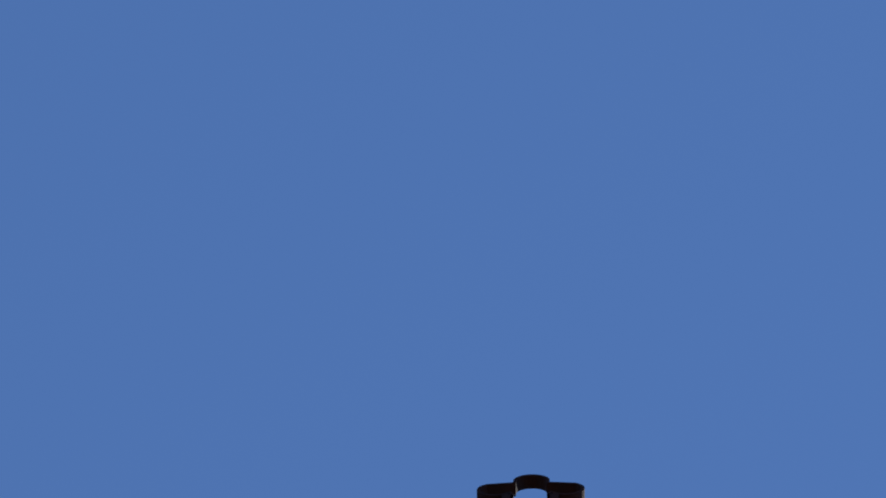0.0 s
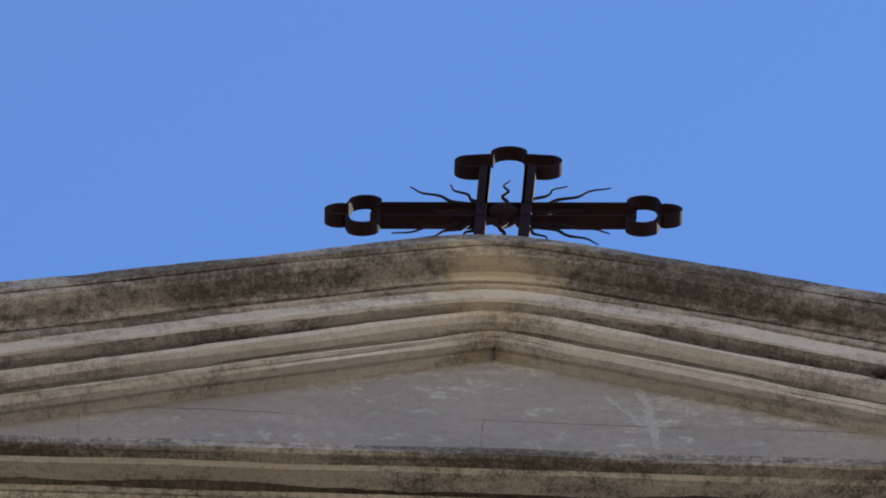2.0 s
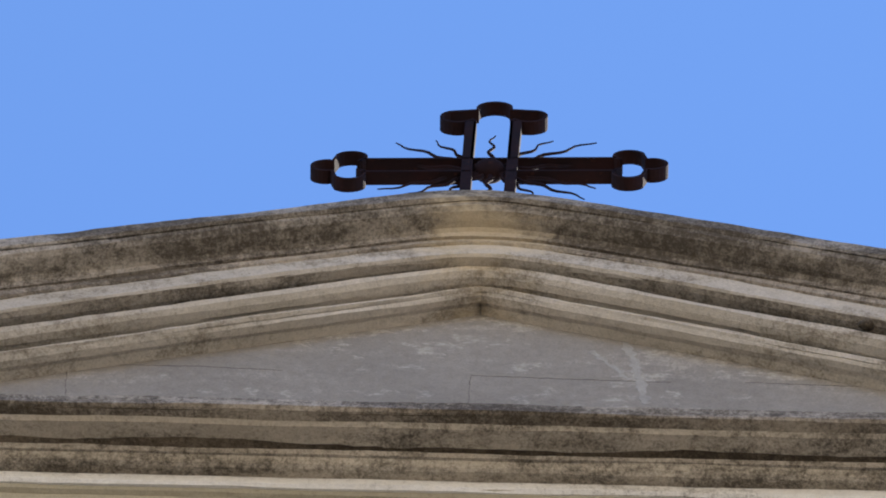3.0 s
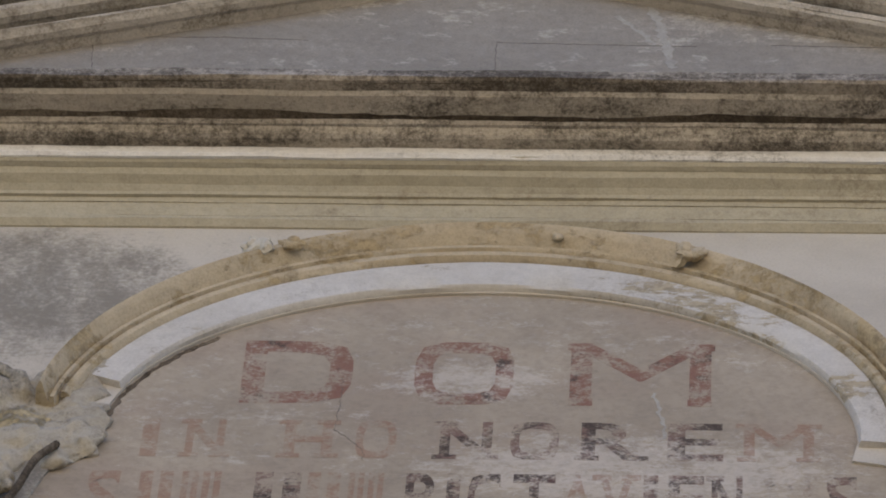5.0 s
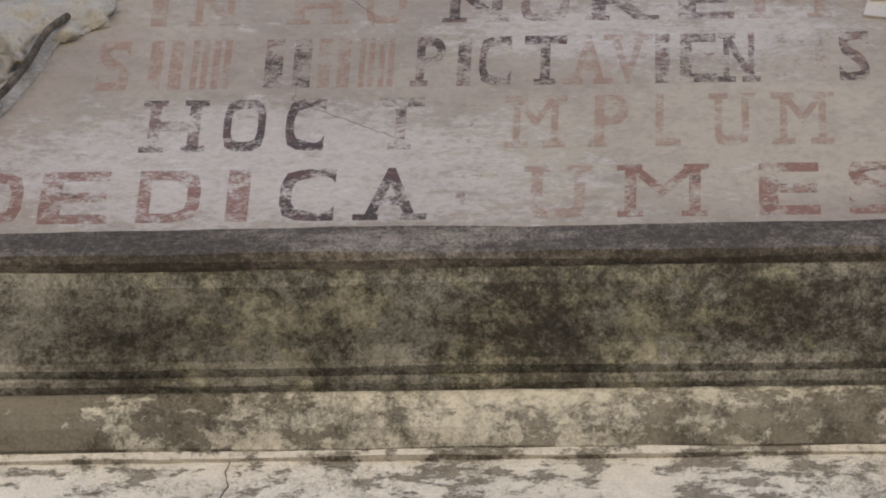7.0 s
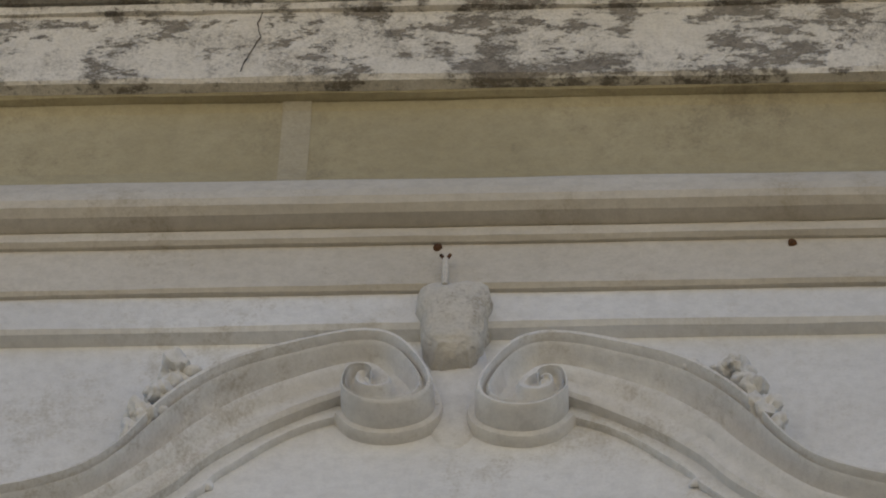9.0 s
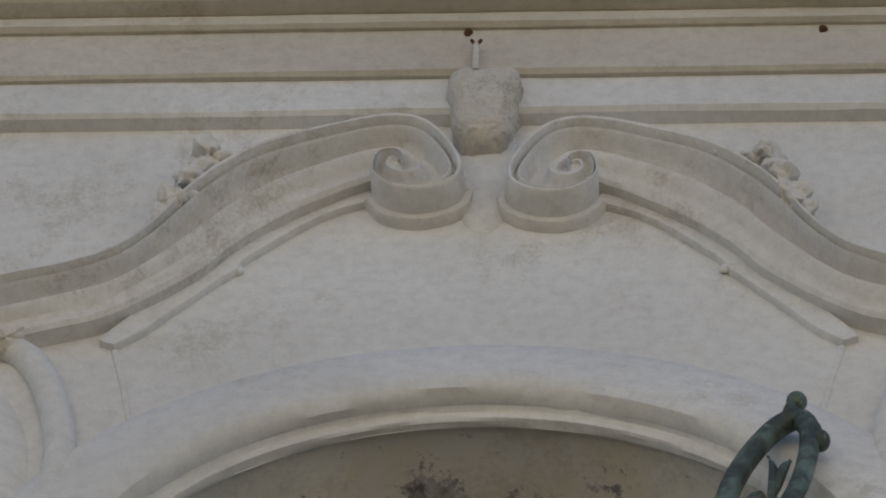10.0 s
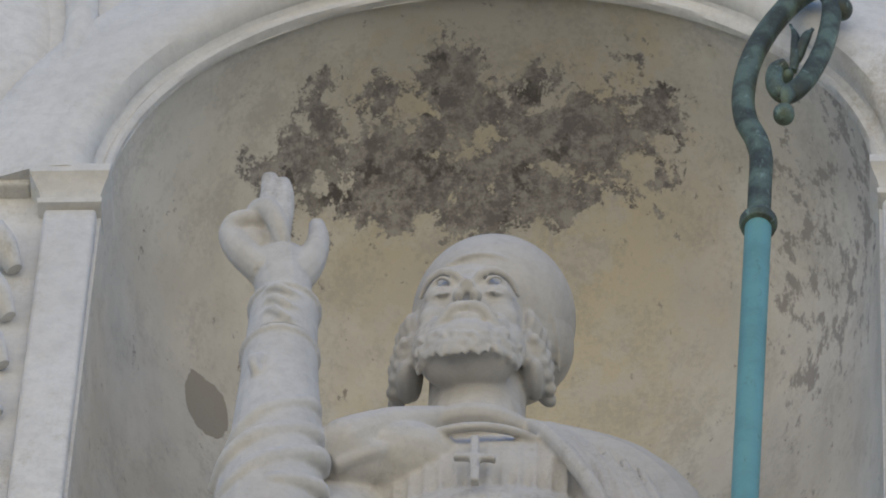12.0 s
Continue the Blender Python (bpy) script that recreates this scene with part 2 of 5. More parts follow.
def niche_paint():
    m = Nodes("peeling_niche_plaster")
    ochre = m.mix(m.step(m.noise(3.5, 5, 0.6), 0.35, 0.65), (0.60, 0.545, 0.415), (0.565, 0.53, 0.445))
    side = m.sums("ABSOLUTE", m.axis("X"))
    grey = m.mix(m.step(m.noise(6, 6, 0.6, (1, 1, 0.5)), 0.35, 0.7), (0.66, 0.64, 0.58), (0.54, 0.52, 0.47))
    edge = m.sums("ADD", side, m.sums("MULTIPLY", m.noise(4, 11, 0.7, move=(3, 3, 3)), 1.1))
    worn = m.step(m.noise(5.5, 12, 0.78, (1, 1, 0.8), (7, 4, 2)), 0.48, 0.55)
    ochre = m.mix(m.sums("MULTIPLY", worn, 0.85), ochre, (0.58, 0.56, 0.51))
    base = m.mix(m.step(edge, 0.70, 0.92), ochre, grey)
    bare = m.near((-0.05, 0.23, 13.61), (0.50, 0.18, 0.25), 0.45, 1.25)
    flake = m.sums("ADD", m.sums("ADD", m.sums("MULTIPLY", m.noise(6.5, 12, 0.74, move=(1.3, 0, 0.4), twist=0.3), 0.66), m.sums("MULTIPLY", m.noise(17, 10, 0.78, move=(3, 1, 2)), 0.34)), m.sums("MULTIPLY", bare, 0.182))
    gone = m.sums("MULTIPLY", m.step(flake, 0.626, 0.631), m.step(m.noise(8.5, 11, 0.72, (1, 1, 0.9), (6, 1, 3)), 0.555, 0.565, True))
    under = m.mix(m.step(m.noise(30, 10, 0.82), 0.42, 0.6), (0.20, 0.185, 0.182), (0.41, 0.39, 0.365))
    under = m.mix(m.step(m.noise(13, 9, 0.72, move=(5, 5, 0)), 0.56, 0.62), under, (0.13, 0.118, 0.112))
    base = m.mix(gone, base, under)
    speck = m.step(m.noise(30, 7, 0.72, (1, 1, 0.6), (2, 7, 1)), 0.63, 0.68)
    base = m.mix(m.sums("MULTIPLY", speck, 0.8), base, (0.22, 0.19, 0.17))
    edge_spots = m.step(m.sums("ADD", m.noise(26, 9, 0.75, (1, 1, 0.5), (8, 0, 2)), m.sums("MULTIPLY", m.near((0.5, 0.2, 13.35), (0.12, 0.4, 0.5)), 0.12)), 0.63, 0.68)
    base = m.mix(m.sums("MULTIPLY", edge_spots, 0.75), base, (0.27, 0.245, 0.225))
    scar = m.sums("ADD", m.near((-0.452, 0.36, 13.09), (0.036, 0.12, 0.075), 0.4, 1.5), m.sums("MULTIPLY", m.noise(16, 8, 0.65, move=(2, 2, 9)), 0.9))
    base = m.mix(m.step(scar, 0.96, 0.99), base, (0.34, 0.315, 0.275))
    grime = m.sums("ADD", m.sums("MULTIPLY", m.noise(11, 10, 0.75, (1, 1, 0.7), (4, 9, 6)), 0.6), m.sums("MULTIPLY", m.noise(90, 5, 0.8), 0.4))
    base = m.mix(m.sums("MULTIPLY", m.step(grime, 0.48, 0.61), 0.42), base, (0.36, 0.345, 0.31))
    m.bump(m.sums("SUBTRACT", m.sums("MULTIPLY", m.noise(70, 5, 0.7), 0.4), gone), 0.45, 0.008)
    return m.done(base, 0.9)


M_NICHE = niche_paint()


def metal(name, one, two, three, rough=0.6, metallic=0.3, scale=14):
    m = Nodes(name)
    c = m.mix(m.step(m.noise(scale, 6, 0.65), 0.38, 0.62), one, two)
    c = m.mix(m.step(m.noise(scale * 4, 5, 0.7, (1, 1, 0.5), (3, 2, 1)), 0.58, 0.72), c, three)
    m.bump(m.noise(scale * 8, 4, 0.7), 0.25, 0.004)
    return m.done(c, rough, metallic)


M_IRON = metal("rusty_black_iron", (0.012, 0.007, 0.009), (0.018, 0.008, 0.009), (0.035, 0.014, 0.012), 0.9, 0.0)
M_BRONZE = metal("green_patinated_bronze", (0.15, 0.20, 0.15), (0.06, 0.068, 0.05), (0.25, 0.33, 0.265), 0.55, 0.35, 18)
M_TEAL = metal("teal_painted_tube", (0.15, 0.34, 0.34), (0.125, 0.285, 0.285), (0.10, 0.20, 0.165), 0.5, 0.1, 9)
M_RUST = metal("orange_rust", (0.12, 0.055, 0.025), (0.06, 0.035, 0.02), (0.2, 0.12, 0.05), 0.9, 0.0, 60)
M_CRACK = metal("dark_crack_gap", (0.12, 0.105, 0.09), (0.2, 0.175, 0.15), (0.07, 0.06, 0.05), 0.95, 0.0, 40)


# ---- mesh helpers ----
def mesh_object(name, bm, mat, parent=None, label="", smooth=False):
    data = bpy.data.meshes.new(name)
    bmesh.ops.recalc_face_normals(bm, faces=bm.faces)
    bm.to_mesh(data)
    bm.free()
    data.materials.append(mat)
    if smooth:
        for f in data.polygons:
            f.use_smooth = True
        data.set_sharp_from_angle(angle=radians(38))
    ob = new(name, data)
    ob.parent = parent
    return tagged(ob, label) if label else ob


def part(name, bm, mat, parent, label="", smooth=False):
    return mesh_object(name, bm, mat, parent, label, smooth)


def empty(name, label, category, kind="", group="", at=(0, 0, 0)):
    ob = new(name)
    ob.location = at
    ob.empty_display_size = 0.1
    return tagged(ob, label, category, group, kind)


def rows_mesh(rows, close_row=False, close_ends=False):
    """A skin over rows of points of equal length."""
    bm = bmesh.new()
    vs = [[bm.verts.new(p) for p in row] for row in rows]
    n = len(rows[0])
    for a, b in zip(vs, vs[1:]):
        for i in range(n if close_row else n - 1):
            j = (i + 1) % n
            bm.faces.new((a[i], a[j], b[j], b[i]))
    if close_ends:
        bm.faces.new(vs[0])
        bm.faces.new(vs[-1])
    return bm


def wob(x, z, seed, size=1.0):
    return size * (noise.noise((x * 3.1, z * 3.0 + seed, seed * 1.7)) + 0.5 * noise.noise((x * 17, z * 9 + seed, seed)))


def course(name, profile, mat, parent, x0=-3.0, x1=3.0, back=0.06, jitter=0.004, label="", seed=0.0, step=0.05, under=None):
    """One band of a straight moulding: (out, up) points from top to bottom, run along x, solid to the wall."""
    top, low = profile[0][1], profile[-1][1]
    rows = []
    for i in range(round((x1 - x0) / step) + 1):
        x = x0 + i * step
        near = 1.0 if -1.6 < x < 1.6 else 0.0
        row = [(x, back, top)]
        for k, (p, z) in enumerate(profile):
            row.append((x, -p + near * wob(x, k * 0.7, seed, jitter), z + near * wob(x + 50, k * 0.9, seed, jitter * 0.7)))
        row.append((x, back if under is None else 0.014 - under, low if under is None else low + 0.003))
        rows.append(row)
    return part(name, rows_mesh(rows, True, True), mat, parent, label)


def courses(parent, bands):
    """Bands from the top down; each is closed below as far back as the next one's face."""
    for i, (name, profile, mat, seed, jitter) in enumerate(bands):
        under = bands[i + 1][1][0][0] if i + 1 < len(bands) else None
        course(name, profile, mat, parent, seed=seed, jitter=jitter, under=under)


def prism(outline, y0, y1):
    """A plate of outline (x, z) between two depths."""
    bm = bmesh.new()
    a = [bm.verts.new((x, y0, z)) for x, z in outline]
    b = [bm.verts.new((x, y1, z)) for x, z in outline]
    bm.faces.new(a)
    bm.faces.new(b)
    for i in range(len(a)):
        j = (i + 1) % len(a)
        bm.faces.new((a[i], a[j], b[j], b[i]))
    return bm


def box(bm, x0, x1, y0, y1, z0, z1):
    vs = [bm.verts.new((x, y, z)) for x in (x0, x1) for y in (y0, y1) for z in (z0, z1)]
    for f in ((0, 1, 3, 2), (4, 6, 7, 5), (0, 4, 5, 1), (2, 3, 7, 6), (0, 2, 6, 4), (1, 5, 7, 3)):
        bm.faces.new([vs[i] for i in f])


def smooth_path(points, per=8):
    """A smooth curve through the points."""
    pts = [Vector(p) for p in points]
    pts = [pts[0] * 2 - pts[1]] + pts + [pts[-1] * 2 - pts[-2]]
    out = []
    for i in range(1, len(pts) - 2):
        a, b, c, d = pts[i - 1:i + 3]
        for k in range(per):
            t = k / per
            out.append(0.5 * (2 * b + (c - a) * t + (2 * a - 5 * b + 4 * c - d) * t * t + (3 * b - a - 3 * c + d) * t ** 3))
    return out + [pts[-2]]


def tube(points, radius, sides=10, flat=1.0):
    """A round rod along points; radius may be a number or one for each point."""
    pts = [Vector(p) for p in points]
    radii = radius if isinstance(radius, (list, tuple)) else [radius] * len(pts)
    rows, side = [], None
    for i, p in enumerate(pts):
        way = (pts[min(i + 1, len(pts) - 1)] - pts[max(i - 1, 0)]).normalized()
        if side is None:
            side = way.orthogonal().normalized()
        side = (side - way * side.dot(way)).normalized()
        other = way.cross(side)
        rows.append([p + radii[i] * (math.cos(a) * side + math.sin(a) * other * flat) for a in (2 * math.pi * k / sides for k in range(sides))])
    return rows_mesh(rows, True, True)


def ball(bm, at, size, turn=None, cut=2):
    m = Matrix.Translation(at) @ (turn or Matrix()) @ Matrix.Diagonal((*size, 1))
    bmesh.ops.create_icosphere(bm, subdivisions=cut, radius=1, matrix=m)


# ---- walls ----
ground = mesh_object("ground", prism([(-60, 0), (60, 0), (60, -0.3), (-60, -0.3)], -60, 60), M_STREET)
tagged(ground, "grey paved street in front of the church", "ground", kind="structure")
NR, NX, NZ = 0.583, -0.008, 13.11      # niche: half width, middle, springing
LOW = 10.9                             # niche floor


def arc(cx, cz, a, b, d0, d1, n):
    return [(cx + a * math.cos(radians(d0 + (d1 - d0) * i / n)), cz + b * math.sin(radians(d0 + (d1 - d0) * i / n))) for i in range(n + 1)]


wall = bmesh.new()
for x0, x1, z0, z1 in ((-3, NX - NR, 0, NZ), (NX + NR, 3, 0, NZ), (NX - NR, NX + NR, 0, LOW)):
    box(wall, x0, x1, 0, 0.75, z0, z1)
top_z = 14.75
ring = arc(NX, NZ, NR, NR, 180, 0, 48)
for y in (0.0, 0.05):
    vs = [wall.verts.new((x, y, z)) for x, z in ring]
    up = [wall.verts.new((x, y, top_z)) for x, z in ring]
    for i in range(len(ring) - 1):
        wall.faces.new((vs[i], vs[i + 1], up[i + 1], up[i]))
box(wall, -3, NX - NR, 0, 0.75, NZ, top_z)
box(wall, NX + NR, 3, 0, 0.75, NZ, top_z)
wall_lower = tagged(mesh_object("wall_lower", wall, M_WHITE), "whitewashed lower front wall with an arched niche", "wall", kind="structure")
for d in range(2):
    side = bmesh.new()
    x = -3.0 if d == 0 else 2.7
    box(side, x, x + 0.3, 0.75, 12, 0, 19.2)
    tagged(mesh_object("wall_west" if d == 0 else "wall_east", side, M_WALL_UP), "plain rendered side wall of the church", "wall", kind="structure")
backing = bmesh.new()
box(backing, -2.7, 2.7, 11.7, 12, 0, 19.2)
tagged(mesh_object("wall_north", backing, M_WALL_UP), "plain rendered rear wall of the church", "wall", kind="structure")

# niche shell: half cylinder with half dome
rows = []
for i in range(25):
    a = math.pi * i / 24
    row = [(NX + NR * math.cos(a), 0.0 + NR * math.sin(a), LOW + (NZ - LOW) * k / 8) for k in range(9)]
    for k in range(1, 15):
        b = math.pi / 2 * k / 14
        row.append((NX + NR * math.cos(a) * math.cos(b), NR * math.sin(a) * math.cos(b), NZ + NR * math.sin(b)))
    rows.append(row)
shell = mesh_object("niche", rows_mesh(rows), M_NICHE, smooth=True)
tagged(shell, "arched niche with peeling ochre and grey plaster", "niche", kind="structure")
floor_bm = bmesh.new()
box(floor_bm, NX - NR, NX + NR, 0.0, 0.6, LOW - 0.05, LOW + 0.004)
tagged(mesh_object("niche_floor", floor_bm, M_WHITE_WARM), "whitewashed stone floor of the niche", "niche floor", kind="structure")

# upper wall, a plaster skin with the inscription's arched opening, and the ground of the inscription behind it
PX, PZ, PA, PB = 0.02, 17.85, 0.75, 0.735
half = [(1.06, 15.6), (1.06, 16.9), (0.985, 17.2), (0.91, 17.37), (0.866, 17.52), (0.84, 17.65), (0.815, 17.735), (0.738, 17.76)]
opening = [(PX + x, z) for x, z in half] + arc(PX, PZ, PA, PB, 0, 180, 40) + [(PX - x, z) for x, z in reversed(half)]
outer = [(3, 15.6), (3, 19.9), (-3, 19.9), (-3, 15.6)]
skin = bmesh.new()
n = len(opening)
for y in (0.0, 0.006):
    inner_v = [skin.verts.new((x, y, z)) for x, z in opening]
    far_v = []
    for x, z in opening:
        dx, dz = x - PX, z - 15.6
        k = min(3.0 / max(abs(dx), 1e-6), 3.5 / max(dz, 1e-6))
        far_v.append(skin.verts.new((PX + dx * k, y, 15.6 + dz * k)))
    for i in range(n - 1):
        skin.faces.new((inner_v[i], inner_v[i + 1], far_v[i + 1], far_v[i]))
    if y == 0.0:
        front = inner_v
    else:
        for i in range(n - 1):
            skin.faces.new((front[i], front[i + 1], inner_v[i + 1], inner_v[i]))
tagged(mesh_object("wall_upper", skin, damp_wall()), "weathered upper front wall round the painted inscription", "wall", kind="structure")
tagged(mesh_object("inscription_panel", prism([(-1.3, 15.5), (1.3, 15.5), (1.3, 18.75), (-1.3, 18.75)], 0.006, 0.3), M_PANEL),
       "grey-brown plastered panel with faded painted lettering", "panel", kind="structure")
tagged(mesh_object("wall_core", prism([(-3, 14.7), (3, 14.7), (3, 19.9), (-3, 19.9)], 0.31, 0.75), M_WALL_UP), "masonry core of the upper front wall", "wall", kind="structure")

# ---- pediment ----
AX, AZ, SLOPE = 0.01, 20.40, 0.43
tymp = mesh_object("tympanum", prism([(-3, 19.1), (3, 19.1), (3, AZ - SLOPE * 3 + 0.1), (AX, AZ + 0.12), (-3, AZ - SLOPE * 3 + 0.1)], 0.0, 0.7), M_TYMPANUM)
tagged(tymp, "smooth grey cement tympanum with hairline cracks", "tympanum", kind="structure")
pediment = empty("raking_cornice", "weathered moulded stone raking cornice with black stains", "cornice", "structure")


def rake(name, profile, mat, seed, slope, ease, back=0.1, under=None):
    """A band of the raking cornice on both slopes, mitred and slightly rounded at the ridge."""
    for sign in (-1, 1):
        rows = []
        for i in range(121):
            d = i * 0.025
            fall = slope * (math.hypot(d, ease) - ease)
            row = [(AX + sign * d, back, profile[0][1] - fall)]
            for k, (p, z) in enumerate(profile):
                j = min(1.0, d * 8) * (1 if d < 1.6 else 0)
                row.append((AX + sign * d, -p + j * wob(d + sign * 20, k * 0.7, seed, 0.004), z - fall + j * wob(d + sign * 40, k * 0.6, seed, 0.003)))
            row.append((AX + sign * d, back if under is None else 0.014 - under, profile[-1][1] + (0 if under is None else 0.003) - fall))
            rows.append(row)
        part(name, rows_mesh(rows, True, True), mat, pediment)


# stained stone, its tone changed per band to carry light and shade
rake("top_fillet", [(0.10, 20.562), (0.225, 20.549), (0.228, 20.500), (0.222, 20.494)], M_RAKE_TOP, 1.0, 0.395, 0.09, 0.75, under=0.219)
rake("cyma", [(0.219, 20.496), (0.214, 20.484), (0.203, 20.475), (0.180, 20.471), (0.166, 20.470), (0.157, 20.464), (0.152, 20.450)], M_RAKE_TOP, 2.0, 0.42, 0.12, under=0.145)
rake("fillet", [(0.146, 20.470), (0.144, 20.438), (0.138, 20.435)], M_RAKE, 3.0, 0.44, 0.13, under=0.137)
rake("corona", [(0.137, 20.450), (0.137, 20.381), (0.130, 20.376)], M_RAKE_PALE, 4.0, 0.445, 0.12, under=0.108)
rake("soffit", [(0.131, 20.382), (0.120, 20.378), (0.108, 20.380)], M_RAKE, 5.0, 0.452, 0.11, under=0.104)
rake("ovolo", [(0.108, 20.380), (0.102, 20.368), (0.088, 20.361), (0.072, 20.361), (0.065, 20.363)], M_RAKE_PALE, 6.0, 0.458, 0.06, under=0.064)
rake("bead", [(0.065, 20.366), (0.066, 20.355), (0.058, 20.351)], M_RAKE_PALE, 7.0, 0.460, 0.02, under=0.058)
rake("bed_moulding", [(0.058, 20.356), (0.050, 20.349), (0.034, 20.349), (0.020, 20.357), (0.014, 20.375), (0.0, 20.41)], M_RAKE_PALE, 8.0, 0.455, 0.0)

upper = empty("upper_cornice", "moulded stone cornice blackened by rain", "cornice", "structure")
courses(upper, [
    ("top_fillet", [(0.02, 19.150), (0.268, 19.1385), (0.271, 19.094), (0.264, 19.091)], M_RAKE_TOP, 1, 0.004),
    # undercut strip coloured near-black: its shadow and dirt are in the material
    ("shade_undercut", [(0.262, 19.100), (0.258, 19.092), (0.245, 19.104)], M_CORNICE_DARK, 2, 0.003),
    ("cyma", [(0.246, 19.112), (0.243, 19.098), (0.230, 19.090), (0.200, 19.097), (0.175, 19.103), (0.166, 19.090)], M_CORNICE, 2, 0.004),
    ("ovolo", [(0.163, 19.098), (0.156, 19.084), (0.150, 19.076), (0.140, 19.072), (0.122, 19.076)], M_CORNICE, 3, 0.004),
    ("fascia", [(0.118, 19.12), (0.118, 19.044), (0.112, 19.036)], M_CORNICE_PALE, 4, 0.004),
    ("soffit", [(0.113, 19.042), (0.100, 19.032), (0.090, 19.031)], M_OCHRE_UP, 5, 0.003),
    ("cavetto", [(0.090, 19.034), (0.078, 19.020), (0.058, 19.013), (0.046, 19.004), (0.042, 18.996)], M_OCHRE_UP, 6, 0.002),
    ("fillet", [(0.037, 19.016), (0.036, 18.998), (0.030, 18.985)], M_OCHRE_UP, 7, 0.002),
    ("band", [(0.028, 18.992), (0.026, 18.966), (0.019, 18.940)], M_OCHRE_UP, 9, 0.002),
    ("lower_fillet", [(0.018, 18.942), (0.018, 18.925), (0.004, 18.914)], M_OCHRE_UP, 8, 0.002),
])

lower = empty("lower_cornice", "heavy moulded ledge with moss and flaking limewash", "cornice", "structure")
courses(lower, [
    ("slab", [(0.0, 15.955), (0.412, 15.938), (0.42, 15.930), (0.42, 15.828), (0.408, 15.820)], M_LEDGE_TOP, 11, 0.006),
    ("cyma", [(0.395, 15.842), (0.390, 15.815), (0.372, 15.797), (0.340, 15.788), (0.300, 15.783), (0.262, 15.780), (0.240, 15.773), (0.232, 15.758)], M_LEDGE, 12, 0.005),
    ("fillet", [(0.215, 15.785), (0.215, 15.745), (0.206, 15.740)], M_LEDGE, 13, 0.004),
    ("ovolo", [(0.195, 15.756), (0.190, 15.728), (0.178, 15.700), (0.155, 15.675), (0.125, 15.656)], M_LEDGE_MID, 14, 0.005),
    ("bead", [(0.118, 15.668), (0.122, 15.655), (0.116, 15.640)], M_LEDGE_PALE, 15, 0.004),
    ("fascia", [(0.108, 15.66), (0.106, 15.53), (0.105, 15.404), (0.098, 15.397)], M_LEDGE_PALE, 16, 0.005),
    ("soffit", [(0.080, 15.402), (0.076, 15.394), (0.064, 15.394)], M_OCHRE, 17, 0.004),
    ("frieze", [(0.062, 15.400), (0.052, 15.372), (0.046, 15.325), (0.044, 15.25), (0.046, 15.17), (0.052, 15.125), (0.060, 15.100)], M_OCHRE, 18, 0.002),
    ("torus", [(0.060, 15.102), (0.085, 15.058), (0.098, 15.022), (0.106, 14.985), (0.107, 14.960), (0.100, 14.946), (0.085, 14.938), (0.060, 14.936)], M_WHITE_WARM, 19, 0.002),
    ("fillet", [(0.056, 14.937), (0.062, 14.922), (0.061, 14.899), (0.052, 14.894)], M_WHITE_WARM, 20, 0.002),
    ("upper_fascia", [(0.045, 14.902), (0.045, 14.759), (0.038, 14.753)], M_WHITE_WARM, 21, 0.002),
    ("lower_fascia", [(0.030, 14.762), (0.030, 14.654), (0.022, 14.647), (0.0, 14.643)], M_WHITE, 22, 0.002),
])

# roof behind the pediment; unseen wall over the street, added to bounce sunlight
roof = bmesh.new()
for sign in (-1, 1):
    vs = [roof.verts.new(p) for p in ((AX, 0.6, 20.55), (AX, 12.2, 20.55), (AX + sign * 3.3, 12.2, 19.15), (AX + sign * 3.3, 0.6, 19.15))]
    vs2 = [roof.verts.new(v.co - Vector((0, 0, 0.08))) for v in vs]
    roof.faces.new(vs)
    roof.faces.new(vs2)
    for i in range(4):
        roof.faces.new((vs[i], vs[(i + 1) % 4], vs2[(i + 1) % 4], vs2[i]))
tagged(mesh_object("roof", roof, M_ROOF), "plain tiled church roof behind the pediment", "roof", kind="structure")
house = bmesh.new()
box(house, -45, 45, -26, -21, 0, 24)
tagged(mesh_object("wall_bounce", house, M_BOUNCE_WALL), "unseen plain warm wall added to bounce sunlight onto the front", "wall", kind="structure")


# ---- arch over the inscription ----
def sweep_arch(name, rings, mat, parent, cx, cz, d0, d1, n=72, seed=0.0, jitter=0.003, label=""):
    """Rings of (half width, rise, out) run round an arch; the last ring closes back to the first."""
    rows = []
    for i in range(n + 1):
        d = radians(d0 + (d1 - d0) * i / n)
        row = []
        for k, (a, b, p) in enumerate(rings):
            j = wob(i * 0.06, k * 0.8, seed, jitter)
            row.append((cx + (a + j) * math.cos(d), -p + 0.6 * j, cz + (b + j) * math.sin(d)))
        rows.append(row)
    return part(name, rows_mesh(rows, True, True), mat, parent, label, True)


